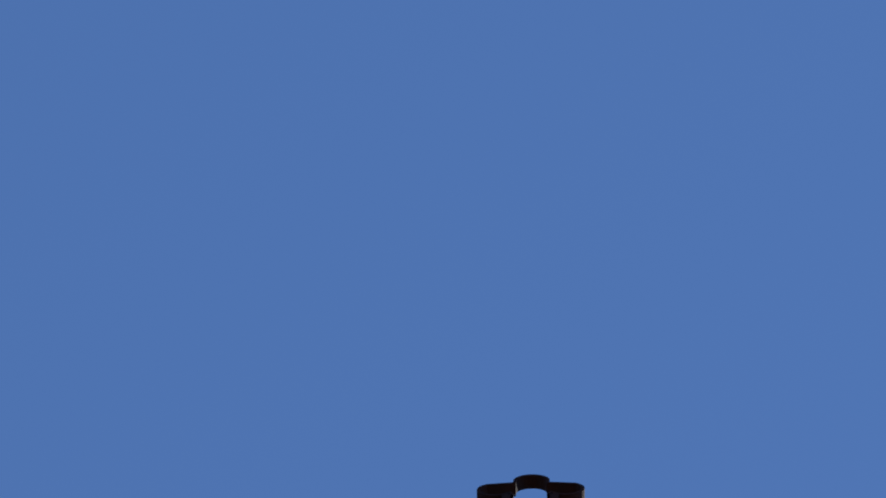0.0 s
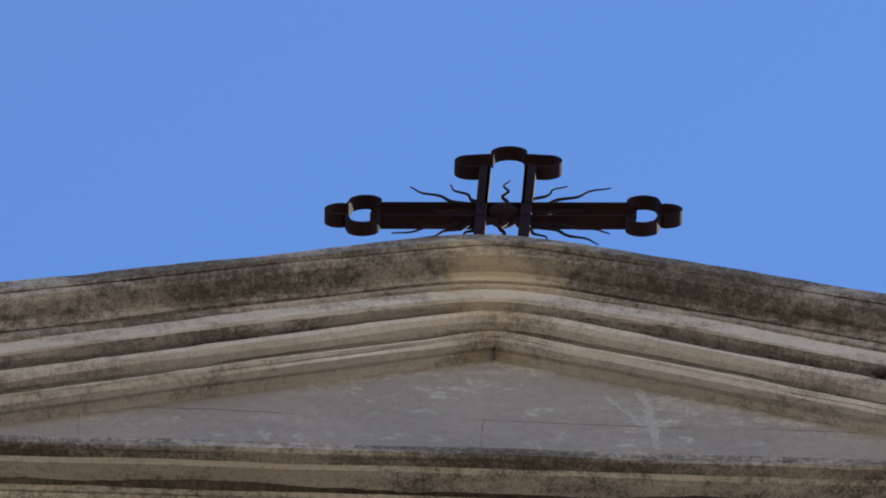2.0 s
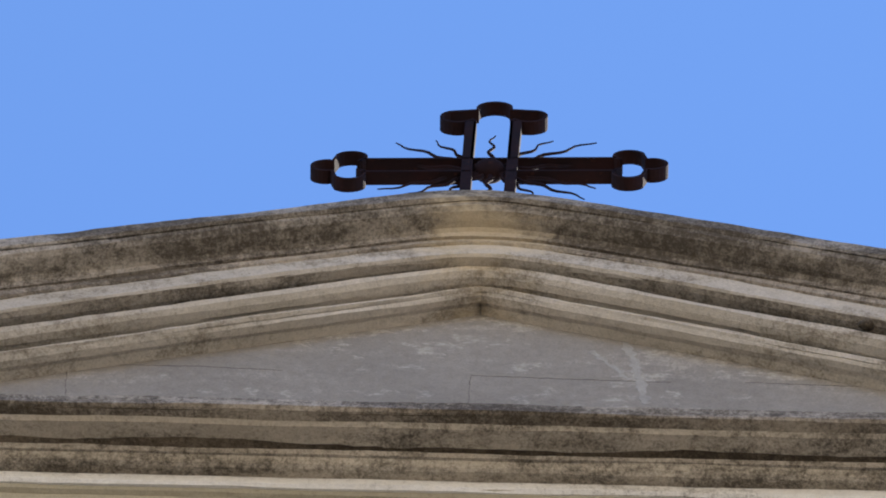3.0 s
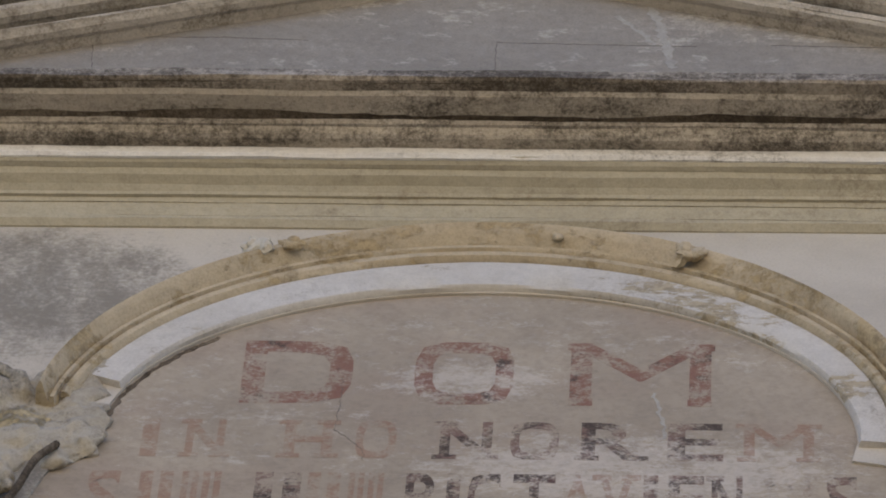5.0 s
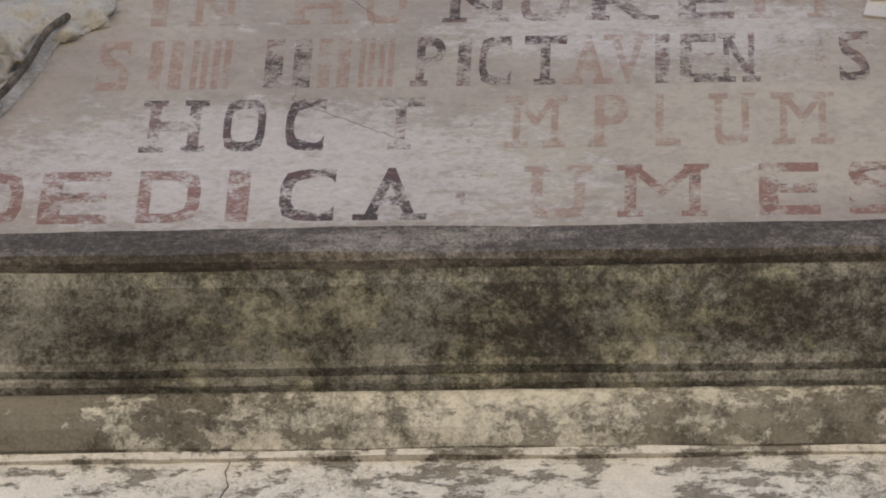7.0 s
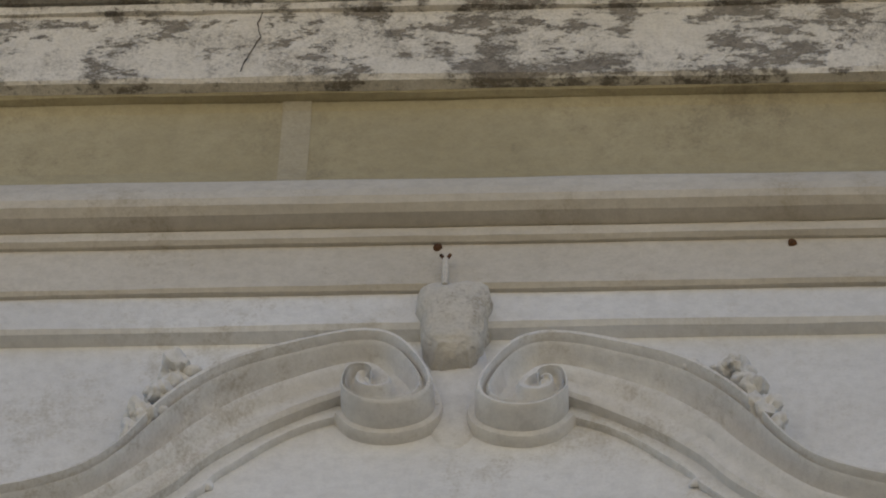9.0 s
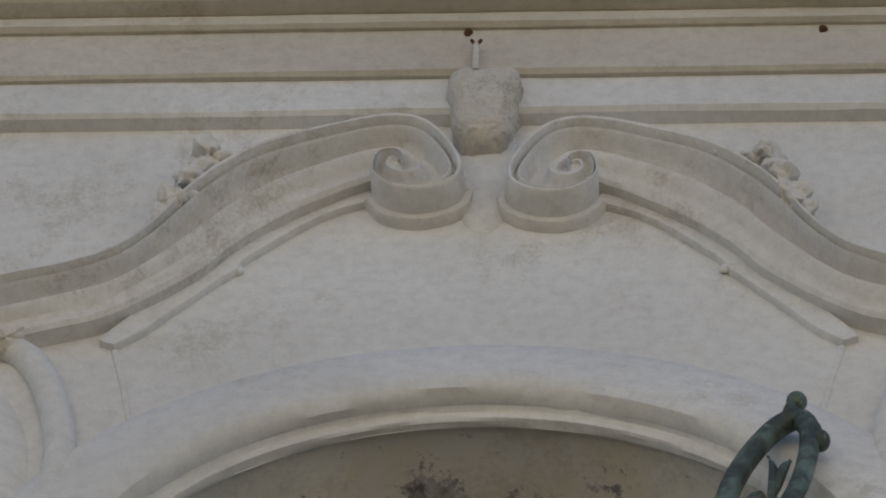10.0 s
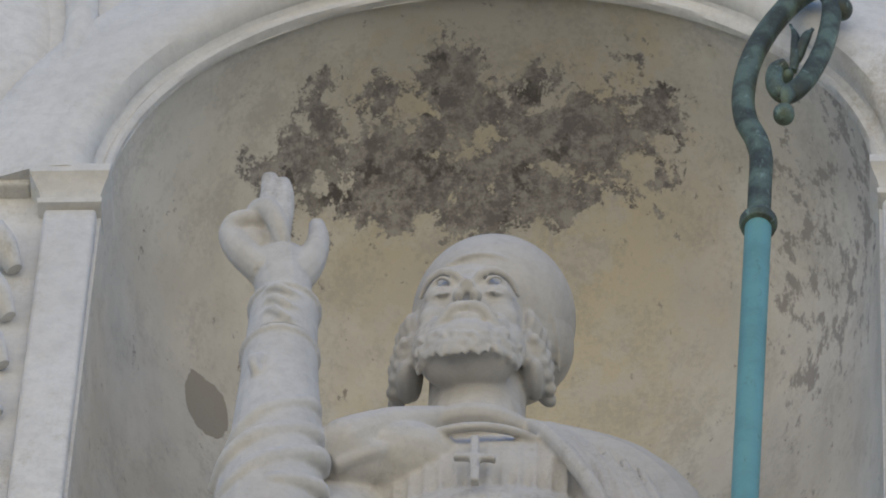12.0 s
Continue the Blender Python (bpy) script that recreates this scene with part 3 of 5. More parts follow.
text_arch = empty("panel_arch", "moulded stucco arch, white inside and ochre outside", "arch moulding", "structure")
sweep_arch("white_band", [(0.752, 0.740, 0.010), (0.756, 0.746, 0.015), (0.818, 0.864, 0.013), (0.820, 0.867, -0.002), (0.752, 0.740, -0.002)], M_ARCH_WHITE, text_arch, PX, PZ, -2, 162, seed=31)
sweep_arch("inner_moulding", [(0.820, 0.868, 0.012), (0.828, 0.878, 0.024), (0.838, 0.892, 0.026), (0.845, 0.903, 0.018), (0.846, 0.905, -0.004), (0.820, 0.868, -0.004)], M_ARCH_OCHRE, text_arch, PX, PZ, -4, 170, seed=32)
sweep_arch("outer_moulding", [(0.847, 0.907, 0.012), (0.851, 0.913, 0.026), (0.856, 0.920, 0.028), (0.859, 0.926, 0.014), (0.864, 0.936, 0.020), (0.870, 0.950, 0.040), (0.876, 0.966, 0.052), (0.880, 0.976, 0.056), (0.883, 0.984, 0.044), (0.886, 0.992, 0.040), (0.888, 1.0, -0.004), (0.847, 0.907, -0.004)], M_ARCH_OCHRE, text_arch, PX, PZ, -4, 172, seed=33, jitter=0.005)


def lump(name, at, size, mat, label, category, seed, rough=0.6, cut=3, kind="", parent=None, count=5):
    """A broken, lumpy bit of stucco made of several fused knobs."""
    rng = random.Random(seed)
    bm = bmesh.new()
    for k in range(count):
        off = Vector((rng.uniform(-0.6, 0.6) * size[0], rng.uniform(-0.2, 0.2) * size[1], rng.uniform(-0.6, 0.6) * size[2]))
        ball(bm, Vector(at) + off, [s * rng.uniform(0.4, 0.75) for s in size], cut=cut)
    for v in bm.verts:
        d = v.co - Vector(at)
        q = v.co.copy()
        v.co += d * rough * (noise.noise(q * 30 + Vector((seed, 0, 0))) + 0.6 * noise.noise(q * 75) + 0.35 * noise.noise(q * 160))
    ob = mesh_object(name, bm, mat, parent, "" if parent else label, True)
    return ob if parent else tagged(ob, label, category, kind=kind)


lump("stucco_knob", (0.432, -0.05, 18.675), (0.034, 0.022, 0.034), M_ARCH_OCHRE, "broken ochre stucco knob on the panel arch", "ornament", 3)
lump("stucco_knob", (-0.452, -0.045, 18.71), (0.032, 0.026, 0.032), M_BOSS, "worn stone flower stub on the panel arch", "ornament", 4)
lump("stucco_knob", (0.155, -0.04, 18.80), (0.016, 0.014, 0.02), M_ARCH_OCHRE, "small worn ochre knob at the arch's crown", "ornament", 5)
lump("stucco_knob", (-0.385, -0.055, 18.70), (0.03, 0.016, 0.02), M_ARCH_OCHRE, "dark broken stucco stub on the panel arch", "ornament", 6)

# crumbling carved scrollwork beside the panel
ruin = empty("stucco_scrollwork", "crumbling yellowish carved stucco scroll beside the panel", "ornament", "structure")
rng = random.Random(8)
body = bmesh.new()
for k in range(46):
    x, z = rng.uniform(-1.5, -0.86), rng.uniform(16.9, 18.12)
    if (x + 0.74) > -(18.2 - z) * 0.10 - 0.10:
        x -= 0.12
    ball(body, (x, 0.0, z), (rng.uniform(0.04, 0.11), rng.uniform(0.010, 0.022), rng.uniform(0.05, 0.13)), cut=3)
for k in range(26):
    z = rng.uniform(17.76, 18.16)
    ball(body, (-0.735 - 0.10 * (18.16 - z) - rng.uniform(0.0, 0.13), 0.0, z), (rng.uniform(0.025, 0.05), rng.uniform(0.008, 0.016), rng.uniform(0.03, 0.07)), cut=2)
for k in range(34):
    z = rng.uniform(17.70, 17.98)
    ball(body, (rng.uniform(-0.88, -0.728), 0.0, z), (rng.uniform(0.018, 0.042), rng.uniform(0.010, 0.020), rng.uniform(0.03, 0.06)), cut=2)
for v in body.verts:
    v.co.y -= 0.02 * noise.noise(v.co * 16)
    v.co += Vector((0.02, 0, 0.02)) * noise.noise(v.co * 30)
for cx, cz, r in ((-0.96, 18.02, 0.075), (-0.99, 17.55, 0.11)):
    for k in range(40):
        q = r * (1 - k / 44)
        ball(body, (cx + q * math.cos(k * 0.28), -0.022, cz + 1.5 * q * math.sin(k * 0.28)), (0.016, 0.016, 0.022), cut=2)
ground_part = part("broken_ground", body, M_RUIN, ruin, "", True)
melt = ground_part.modifiers.new("melt", "REMESH")
melt.mode, melt.voxel_size, melt.use_smooth_shade = "VOXEL", 0.009, True
pits = bpy.data.textures.new("pits", "CLOUDS")
pits.noise_scale, pits.noise_depth = 0.045, 4
eat = ground_part.modifiers.new("eat", "DISPLACE")
eat.texture, eat.strength, eat.mid_level, eat.texture_coords = pits, 0.026, 0.5, "LOCAL"
rib = smooth_path([(-0.80, -0.02, 17.76), (-0.835, -0.03, 17.66), (-0.862, -0.03, 17.52), (-0.905, -0.03, 17.37), (-0.98, -0.03, 17.2), (-1.05, -0.03, 16.9)])
# dark rods draw the groove's shadow line and its dirt in colour
part("rim", tube(rib, 0.008, 8), M_CORNICE_DARK, ruin, "dark rim along the panel, painted groove shadow and dirt", True)
part("rim", tube([(0.04 - p.x, p.y, p.z) for p in rib], 0.008, 8), M_CORNICE_DARK, ruin, "dark rim along the panel, painted groove shadow and dirt", True)

# ---- painted inscription ----
inscription = empty("inscription", "faded red and black painted Latin capitals on plaster", "inscription")
FONT = {}


def squared(u, v, ch):
    """Rounds of the painted capitals have square shoulders."""
    x, y = 2 * u - 1, 2 * v - 1
    if (ch == "D" and x < 0) or (ch == "U" and y > 0):
        return u, v
    k = (math.hypot(x, y) / max(1e-6, (x ** 4 + y ** 4) ** 0.25)) ** 0.95
    return min(1.0, max(0.0, 0.5 + 0.5 * x * k)), min(1.0, max(0.0, 0.5 + 0.5 * y * k))


def glyph(ch):
    """Outline mesh of one letter of the built-in font, thickened, in a unit box."""
    if ch not in FONT:
        cu = bpy.data.curves.new("glyph", "FONT")
        cu.body, cu.resolution_u, cu.offset = ch, 4, 0.0 if ch == "M" else 0.020
        ob = bpy.data.objects.new("glyph", cu)
        scene.collection.objects.link(ob)
        bpy.context.view_layer.update()
        me = ob.to_mesh()
        pts = [v.co.copy() for v in me.vertices]
        polys = [tuple(p.vertices) for p in me.polygons]
        ob.to_mesh_clear()
        bpy.data.objects.remove(ob)
        lo = Vector((min(p.x for p in pts), min(p.y for p in pts)))
        hi = Vector((max(p.x for p in pts), max(p.y for p in pts)))
        flat = [((p.x - lo.x) / max(hi.x - lo.x, 0.01), (p.y - lo.y) / (hi.y - lo.y)) for p in pts]
        if ch in "DOCUS":
            flat = [squared(u, v, ch) for u, v in flat]
        FONT[ch] = (flat, polys)
    return FONT[ch]


FEET = {"H": (0.1, 0.9), "I": (0.5,), "N": (0.1, 0.9), "M": (0.08, 0.92), "R": (0.1, 0.92), "A": (0.06, 0.94), "P": (0.12,), "T": (0.5,), "F": (0.1,)}
HEADS = {"H": (0.1, 0.9), "I": (0.5,), "N": (0.1,), "M": (0.06, 0.94), "U": (0.1, 0.9), "V": (0.08, 0.92)}


def letter(ch, x0, x1, z0, z1, paint):
    bm = bmesh.new()
    w, h = x1 - x0, z1 - z0
    if ch == "|":
        for u in (0.0, 0.6):
            vs = [bm.verts.new((x0 + a * w, 0, z0 + b * h)) for a, b in ((u, 0), (u + 0.38, 0), (u + 0.38, 1), (u, 1))]
            bm.faces.new(vs)
    else:
        pts, polys = glyph(ch)
        vs = [bm.verts.new((x0 + u * w, 0, z0 + v * h)) for u, v in pts]
        for p in polys:
            try:
                bm.faces.new([vs[i] for i in p])
            except ValueError:
                pass
        half_foot = 0.16 * min(w, 0.10) + 0.008
        for table, zz in ((FEET, (0.0, 0.11)), (HEADS, (0.89, 1.0))):
            for u in table.get(ch, ()):
                cx = x0 + u * w
                q = [bm.verts.new((a, -0.0002, z0 + b * h)) for a, b in ((cx - half_foot, zz[0]), (cx + half_foot, zz[0]), (cx + half_foot, zz[1]), (cx - half_foot, zz[1]))]
                bm.faces.new(q)
    for v in bm.verts:
        v.co.y += 0.0057
    ex = bmesh.ops.extrude_face_region(bm, geom=list(bm.faces))
    for e in ex["geom"]:
        if isinstance(e, bmesh.types.BMVert):
            e.co.y += 0.003
    return part("letter", bm, paint, inscription)


RED, BLACK, PALE, MIXED, FAINT = M_PAINT
# letter, left, right, paint; one row: bottom, top
LINES = [
    (18.029, 18.341, [("D", -0.458, -0.237, RED), ("O", -0.113, 0.085, RED), ("M", 0.198, 0.48, RED)]),
    (17.764, 17.945, [("I", -0.639, -0.607, PALE), ("N", -0.552, -0.476, PALE), ("H", -0.358, -0.263, PALE), ("O", -0.217, -0.138, PALE), ("N", -0.052, 0.051, MIXED),
                      ("O", 0.087, 0.182, MIXED), ("R", 0.226, 0.345, MIXED), ("E", 0.396, 0.506, MIXED), ("M", 0.546, 0.684, PALE)]),
    (17.463, 17.693, [("S", -0.73, -0.668, PALE)] + [("|", a, b, q) for a, b, q in ((-0.63, -0.564, PALE), (-0.548, -0.515, PALE), (-0.507, -0.471, PALE), (-0.405, -0.313, MIXED),
                      (-0.302, -0.238, PALE), (-0.222, -0.192, PALE), (-0.184, -0.154, PALE))] +
     [("P", -0.111, -0.055, MIXED), ("I", -0.031, -0.005, MIXED), ("C", 0.011, 0.073, BLACK), ("T", 0.098, 0.18, BLACK), ("A", 0.19, 0.256, PALE), ("V", 0.265, 0.333, PALE),
      ("I", 0.352, 0.380, MIXED), ("E", 0.40, 0.471, MIXED), ("N", 0.484, 0.544, MIXED), ("S", 0.584, 0.642, FAINT), ("I", 0.662, 0.688, FAINT), ("S", 0.708, 0.766, MIXED)]),
    (17.175, 17.411, [("H", -0.616, -0.517, MIXED), ("O", -0.472, -0.392, BLACK), ("C", -0.353, -0.278, BLACK), ("T", -0.178, -0.089, MIXED), ("E", -0.035, 0.035, FAINT),
                      ("M", 0.082, 0.168, PALE), ("P", 0.237, 0.302, PALE), ("L", 0.354, 0.402, PALE), ("U", 0.467, 0.532, PALE), ("M", 0.591, 0.679, PALE)]),
    (16.861, 17.091, [("D", -0.945, -0.836, RED), ("E", -0.804, -0.672, RED), ("D", -0.619, -0.501, RED), ("I", -0.451, -0.409, RED), ("C", -0.352, -0.248, BLACK), ("A", -0.194, -0.091, BLACK),
                      ("T", -0.051, 0.028, FAINT), ("U", 0.121, 0.223, PALE), ("M", 0.297, 0.44, RED), ("E", 0.549, 0.664, RED), ("S", 0.718, 0.821, RED), ("T", 0.87, 0.97, PALE)])]
for z0, z1, row in LINES:
    for ch, x0, x1, paint in row:
        letter(ch, x0, x1, z0, z1, paint)


# ---- cracks and joints ----
M_PALE = plaster("filled_crack_plaster", (0.46, 0.43, 0.38), (0.36, 0.335, 0.3), (0.28, 0.26, 0.23), 0.6, 0, move=23)
def crack(name, points, width, y, mat, label, seed=1, wave=0.006):
    rng = random.Random(seed)
    rows = []
    for i in range(len(points) - 1):
        a, b = Vector((points[i][0], 0, points[i][1])), Vector((points[i + 1][0], 0, points[i + 1][1]))
        n = max(2, round((b - a).length / 0.012))
        for k in range(n):
            p = a.lerp(b, k / n) + Vector((rng.uniform(-1, 1), 0, rng.uniform(-1, 1))) * wave
            w = width * rng.uniform(0.3, 1.0)
            side = Vector((b.z - a.z, 0, a.x - b.x)).normalized() * w / 2
            rows.append([(p.x - side.x, y, p.z - side.z), (p.x + side.x, y, p.z + side.z), (p.x + side.x, y + 0.004, p.z + side.z), (p.x - side.x, y + 0.004, p.z - side.z)])
    return tagged(mesh_object(name, rows_mesh(rows, True, True), mat), label, "crack", kind="structure")


crack("crack", [(0.001, 19.78), (0.0, 19.985), (0.25, 19.975), (0.45, 19.97)], 0.0026, -0.0007, M_CRACK, "hairline crack in the grey tympanum", 1, 0.0015)
crack("crack", [(-0.872, 19.78), (-0.885, 20.0), (-0.6, 20.005), (-0.4, 19.99)], 0.0026, -0.0007, M_CRACK, "hairline crack in the grey tympanum", 2, 0.0015)
crack("crack", [(0.60, 19.98), (0.86, 19.97)], 0.0026, -0.0007, M_CRACK, "hairline crack in the grey tympanum", 3, 0.0015)
crack("crack", [(-0.255, 18.16), (-0.26, 17.90), (-0.20, 17.80), (-0.20, 17.74)], 0.0016, 0.0053, M_CRACK, "thin crack through the painted plaster", 4, 0.003)
crack("crack", [(-0.335, 17.56), (-0.345, 17.40), (-0.26, 17.33), (-0.12, 17.21)], 0.0013, 0.0053, M_CRACK, "thin crack through the painted plaster", 5, 0.003)
crack("crack", [(0.365, 18.09), (0.385, 17.96), (0.392, 17.86)], 0.010, 0.0053, M_PALE, "pale filled crack through the painted plaster", 6)
crack("crack", [(-0.375, 15.655), (-0.385, 15.60), (-0.378, 15.55), (-0.396, 15.48), (-0.41, 15.41)], 0.0014, -0.1105, M_CRACK, "branching crack in the white fascia", 7, 0.0012)
crack("crack", [(0.33, 20.25), (0.35, 20.12), (0.37, 19.98), (0.39, 19.82)], 0.030, -0.0008, M_PALE, "pale filled crack in the grey tympanum", 8, 0.004)
crack("crack", [(0.26, 20.15), (0.31, 20.06), (0.35, 19.96)], 0.020, -0.0006, M_PALE, "pale filled crack in the grey tympanum", 11, 0.005)
crack("crusted_edge", [(PX + 0.743 * math.cos(radians(d)), PZ + 0.727 * math.sin(radians(d))) for d in (136, 145, 154, 163, 172, 179)], 0.016, 0.0045, M_CORNICE_DARK, "black crusted lower edge of the white arch band", 9, 0.002)
crack("crusted_edge", [(-0.83, 18.19), (-0.76, 18.33), (-0.70, 18.43), (-0.61, 18.54)], 0.018, -0.0022, M_CORNICE_DARK, "black crusted outer edge of the ochre arch", 10, 0.003)
M_JOINT = plaster("pale_ochre_mortar", (0.47, 0.415, 0.30), (0.39, 0.34, 0.235), (0.31, 0.265, 0.18), 0.55, 0, move=24, grain=0.2)
course("mortar_joint", [(0.0635, 15.398), (0.0535, 15.372), (0.0475, 15.325), (0.0455, 15.25), (0.0475, 15.17), (0.0535, 15.125), (0.0605, 15.103)], M_JOINT, lower, -0.335, -0.285, jitter=0.002, seed=61, step=0.0125, label="pale filled joint in the ochre frieze")

# ---- niche surround ----
surround = empty("niche_arch", "smooth whitewashed moulded arch round the niche", "arch moulding", "structure")
def even_rings(pairs):
    return [(r, r - 0.006, out) for r, out in pairs]


sweep_arch("outer_band", even_rings([(0.604, 0.020), (0.608, 0.034), (0.618, 0.046), (0.636, 0.051), (0.66, 0.050), (0.70, 0.042), (0.745, 0.030), (0.79, 0.020), (0.803, 0.006), (0.806, -0.01), (0.604, -0.01)]), M_WHITE, surround, NX, NZ, 0, 180, seed=41, jitter=0.004)
sweep_arch("cove", even_rings([(0.592, 0.011), (0.597, 0.0125), (0.601, 0.015), (0.604, 0.021), (0.604, -0.01), (0.592, -0.01)]), M_WHITE, surround, NX, NZ, 0, 180, seed=42, jitter=0.002)
sweep_arch("inner_fillet", even_rings([(0.578, -0.002), (0.578, 0.007), (0.581, 0.012), (0.588, 0.0135), (0.592, 0.011), (0.592, -0.004), (0.578, -0.004)]), M_WHITE, surround, NX, NZ, 0, 180, seed=43, jitter=0.003)


def bevelled(bm, width=0.004, segments=2):
    bmesh.ops.bevel(bm, geom=list(bm.edges), offset=width, segments=segments, affect="EDGES", profile=0.6)
    return bm


for sign in (-1, 1):
    pil = empty("pilaster", "whitewashed pilaster with moulded cap beside the niche", "pilaster", "structure", "niche pilasters")

    def slab(name, a, b, y0, y1, z0, z1, mat):
        bm = bmesh.new()
        lo, hi = sorted((NX + sign * a, NX + sign * b))
        box(bm, lo, hi, y0, y1, z0, z1)
        part(name, bevelled(bm, 0.0085, 3), mat, pil, "", True)

    slab("shaft", 0.588, 0.668, -0.018, 0.03, LOW, 13.040, M_WHITE)
    rings = []
    for z, grow, out in ((13.038, 0.001, 0.019), (13.042, 0.009, 0.028), (13.052, 0.010, 0.030), (13.056, 0.005, 0.024), (13.072, 0.009, 0.030), (13.086, 0.017, 0.040), (13.094, 0.021, 0.046), (13.097, 0.023, 0.049), (13.116, 0.023, 0.049), (13.121, 0.018, 0.044)):
        xa, xb = NX + sign * (0.588 - grow * 0.8), NX + sign * (0.668 + grow)
        rings.append([(xa, 0.05, z), (xa, -out + wob(z * 9, sign, 3.0, 0.0015), z), (xb, -out + wob(z * 9, sign + 4, 3.0, 0.0015), z), (xb, 0.03, z)])
    part("cap", rows_mesh(rings, True, True), M_WHITE, pil, "", True)
    slab("string_course", 0.690, 1.2, -0.026, 0.03, 13.098, 13.120, M_WHITE)


# ---- scrolls over the niche ----
def ribbon(outer_pts, inner_pts, section, mat, parent, name, lift=None, per=10):
    """A moulded band between two curves; section gives (share across, out); where lift is 1 it is raised and its hollows are filled."""
    a, b = smooth_path(outer_pts, per), smooth_path(inner_pts, per)
    rows = []
    for k in range(len(a)):
        p, q = a[k], b[k]
        more = lift(k / (len(a) - 1)) if lift else 0.0
        row = [(p.x, 0.01, p.z)]
        for s, (u, out) in enumerate(section):
            c = p.lerp(q, u)
            out += (0.054 - out) * 0.6 * more * (1 if u > 0.02 else 0)
            row.append((c.x, -out - 0.014 * more + wob(c.x * 2, c.z * 2 + s, 5.0, 0.0015), c.z))
        row.append((q.x, 0.01, q.z))
        rows.append(row)
    return part(name, rows_mesh(rows, True, True), mat, parent, "", True)


KX = -0.015
SECTION = [(0.0, 0.012), (0.006, 0.032), (0.025, 0.052), (0.055, 0.062), (0.09, 0.062), (0.12, 0.052), (0.135, 0.034), (0.165, 0.032), (0.18, 0.049), (0.21, 0.056), (0.24, 0.050), (0.265, 0.030), (0.33, 0.010), (0.44, 0.002), (0.53, 0.008), (0.58, 0.026),
           (0.605, 0.046), (0.645, 0.056), (0.72, 0.052), (0.78, 0.040), (0.86, 0.036), (0.95, 0.036), (1.0, 0.030)]
BAND_OUT = ((0.95, 13.99), (0.74, 14.07), (0.66, 14.10), (0.58, 14.155), (0.525, 14.24), (0.485, 14.335), (0.43, 14.42), (0.36, 14.49), (0.25, 14.545), (0.16, 14.572),
            (0.10, 14.548), (0.056, 14.47), (0.032, 14.375), (0.053, 14.318), (0.108, 14.294), (0.157, 14.312), (0.184, 14.358), (0.178, 14.418), (0.153, 14.432), (0.135, 14.415), (0.137, 14.39))
BAND_IN = ((0.95, 13.80), (0.755, 13.893), (0.668, 13.93), (0.60, 13.96), (0.53, 14.02), (0.45, 14.11), (0.395, 14.199), (0.326, 14.28), (0.256, 14.343), (0.20, 14.385),
           (0.166, 14.398), (0.152, 14.396)) + ((0.146, 14.391),) * 9
STEP_LOW = ((0.575, 13.905), (0.535, 13.945), (0.496, 14.000), (0.429, 14.095), (0.395, 14.140), (0.384, 14.168), (0.350, 14.212), (0.290, 14.284), (0.235, 14.332), (0.178, 14.360))
STEP_HIGH = ((0.60, 13.92), (0.575, 13.965), (0.53, 14.03), (0.47, 14.10), (0.43, 14.155), (0.395, 14.21), (0.35, 14.26), (0.30, 14.31), (0.25, 14.355), (0.19, 14.395))
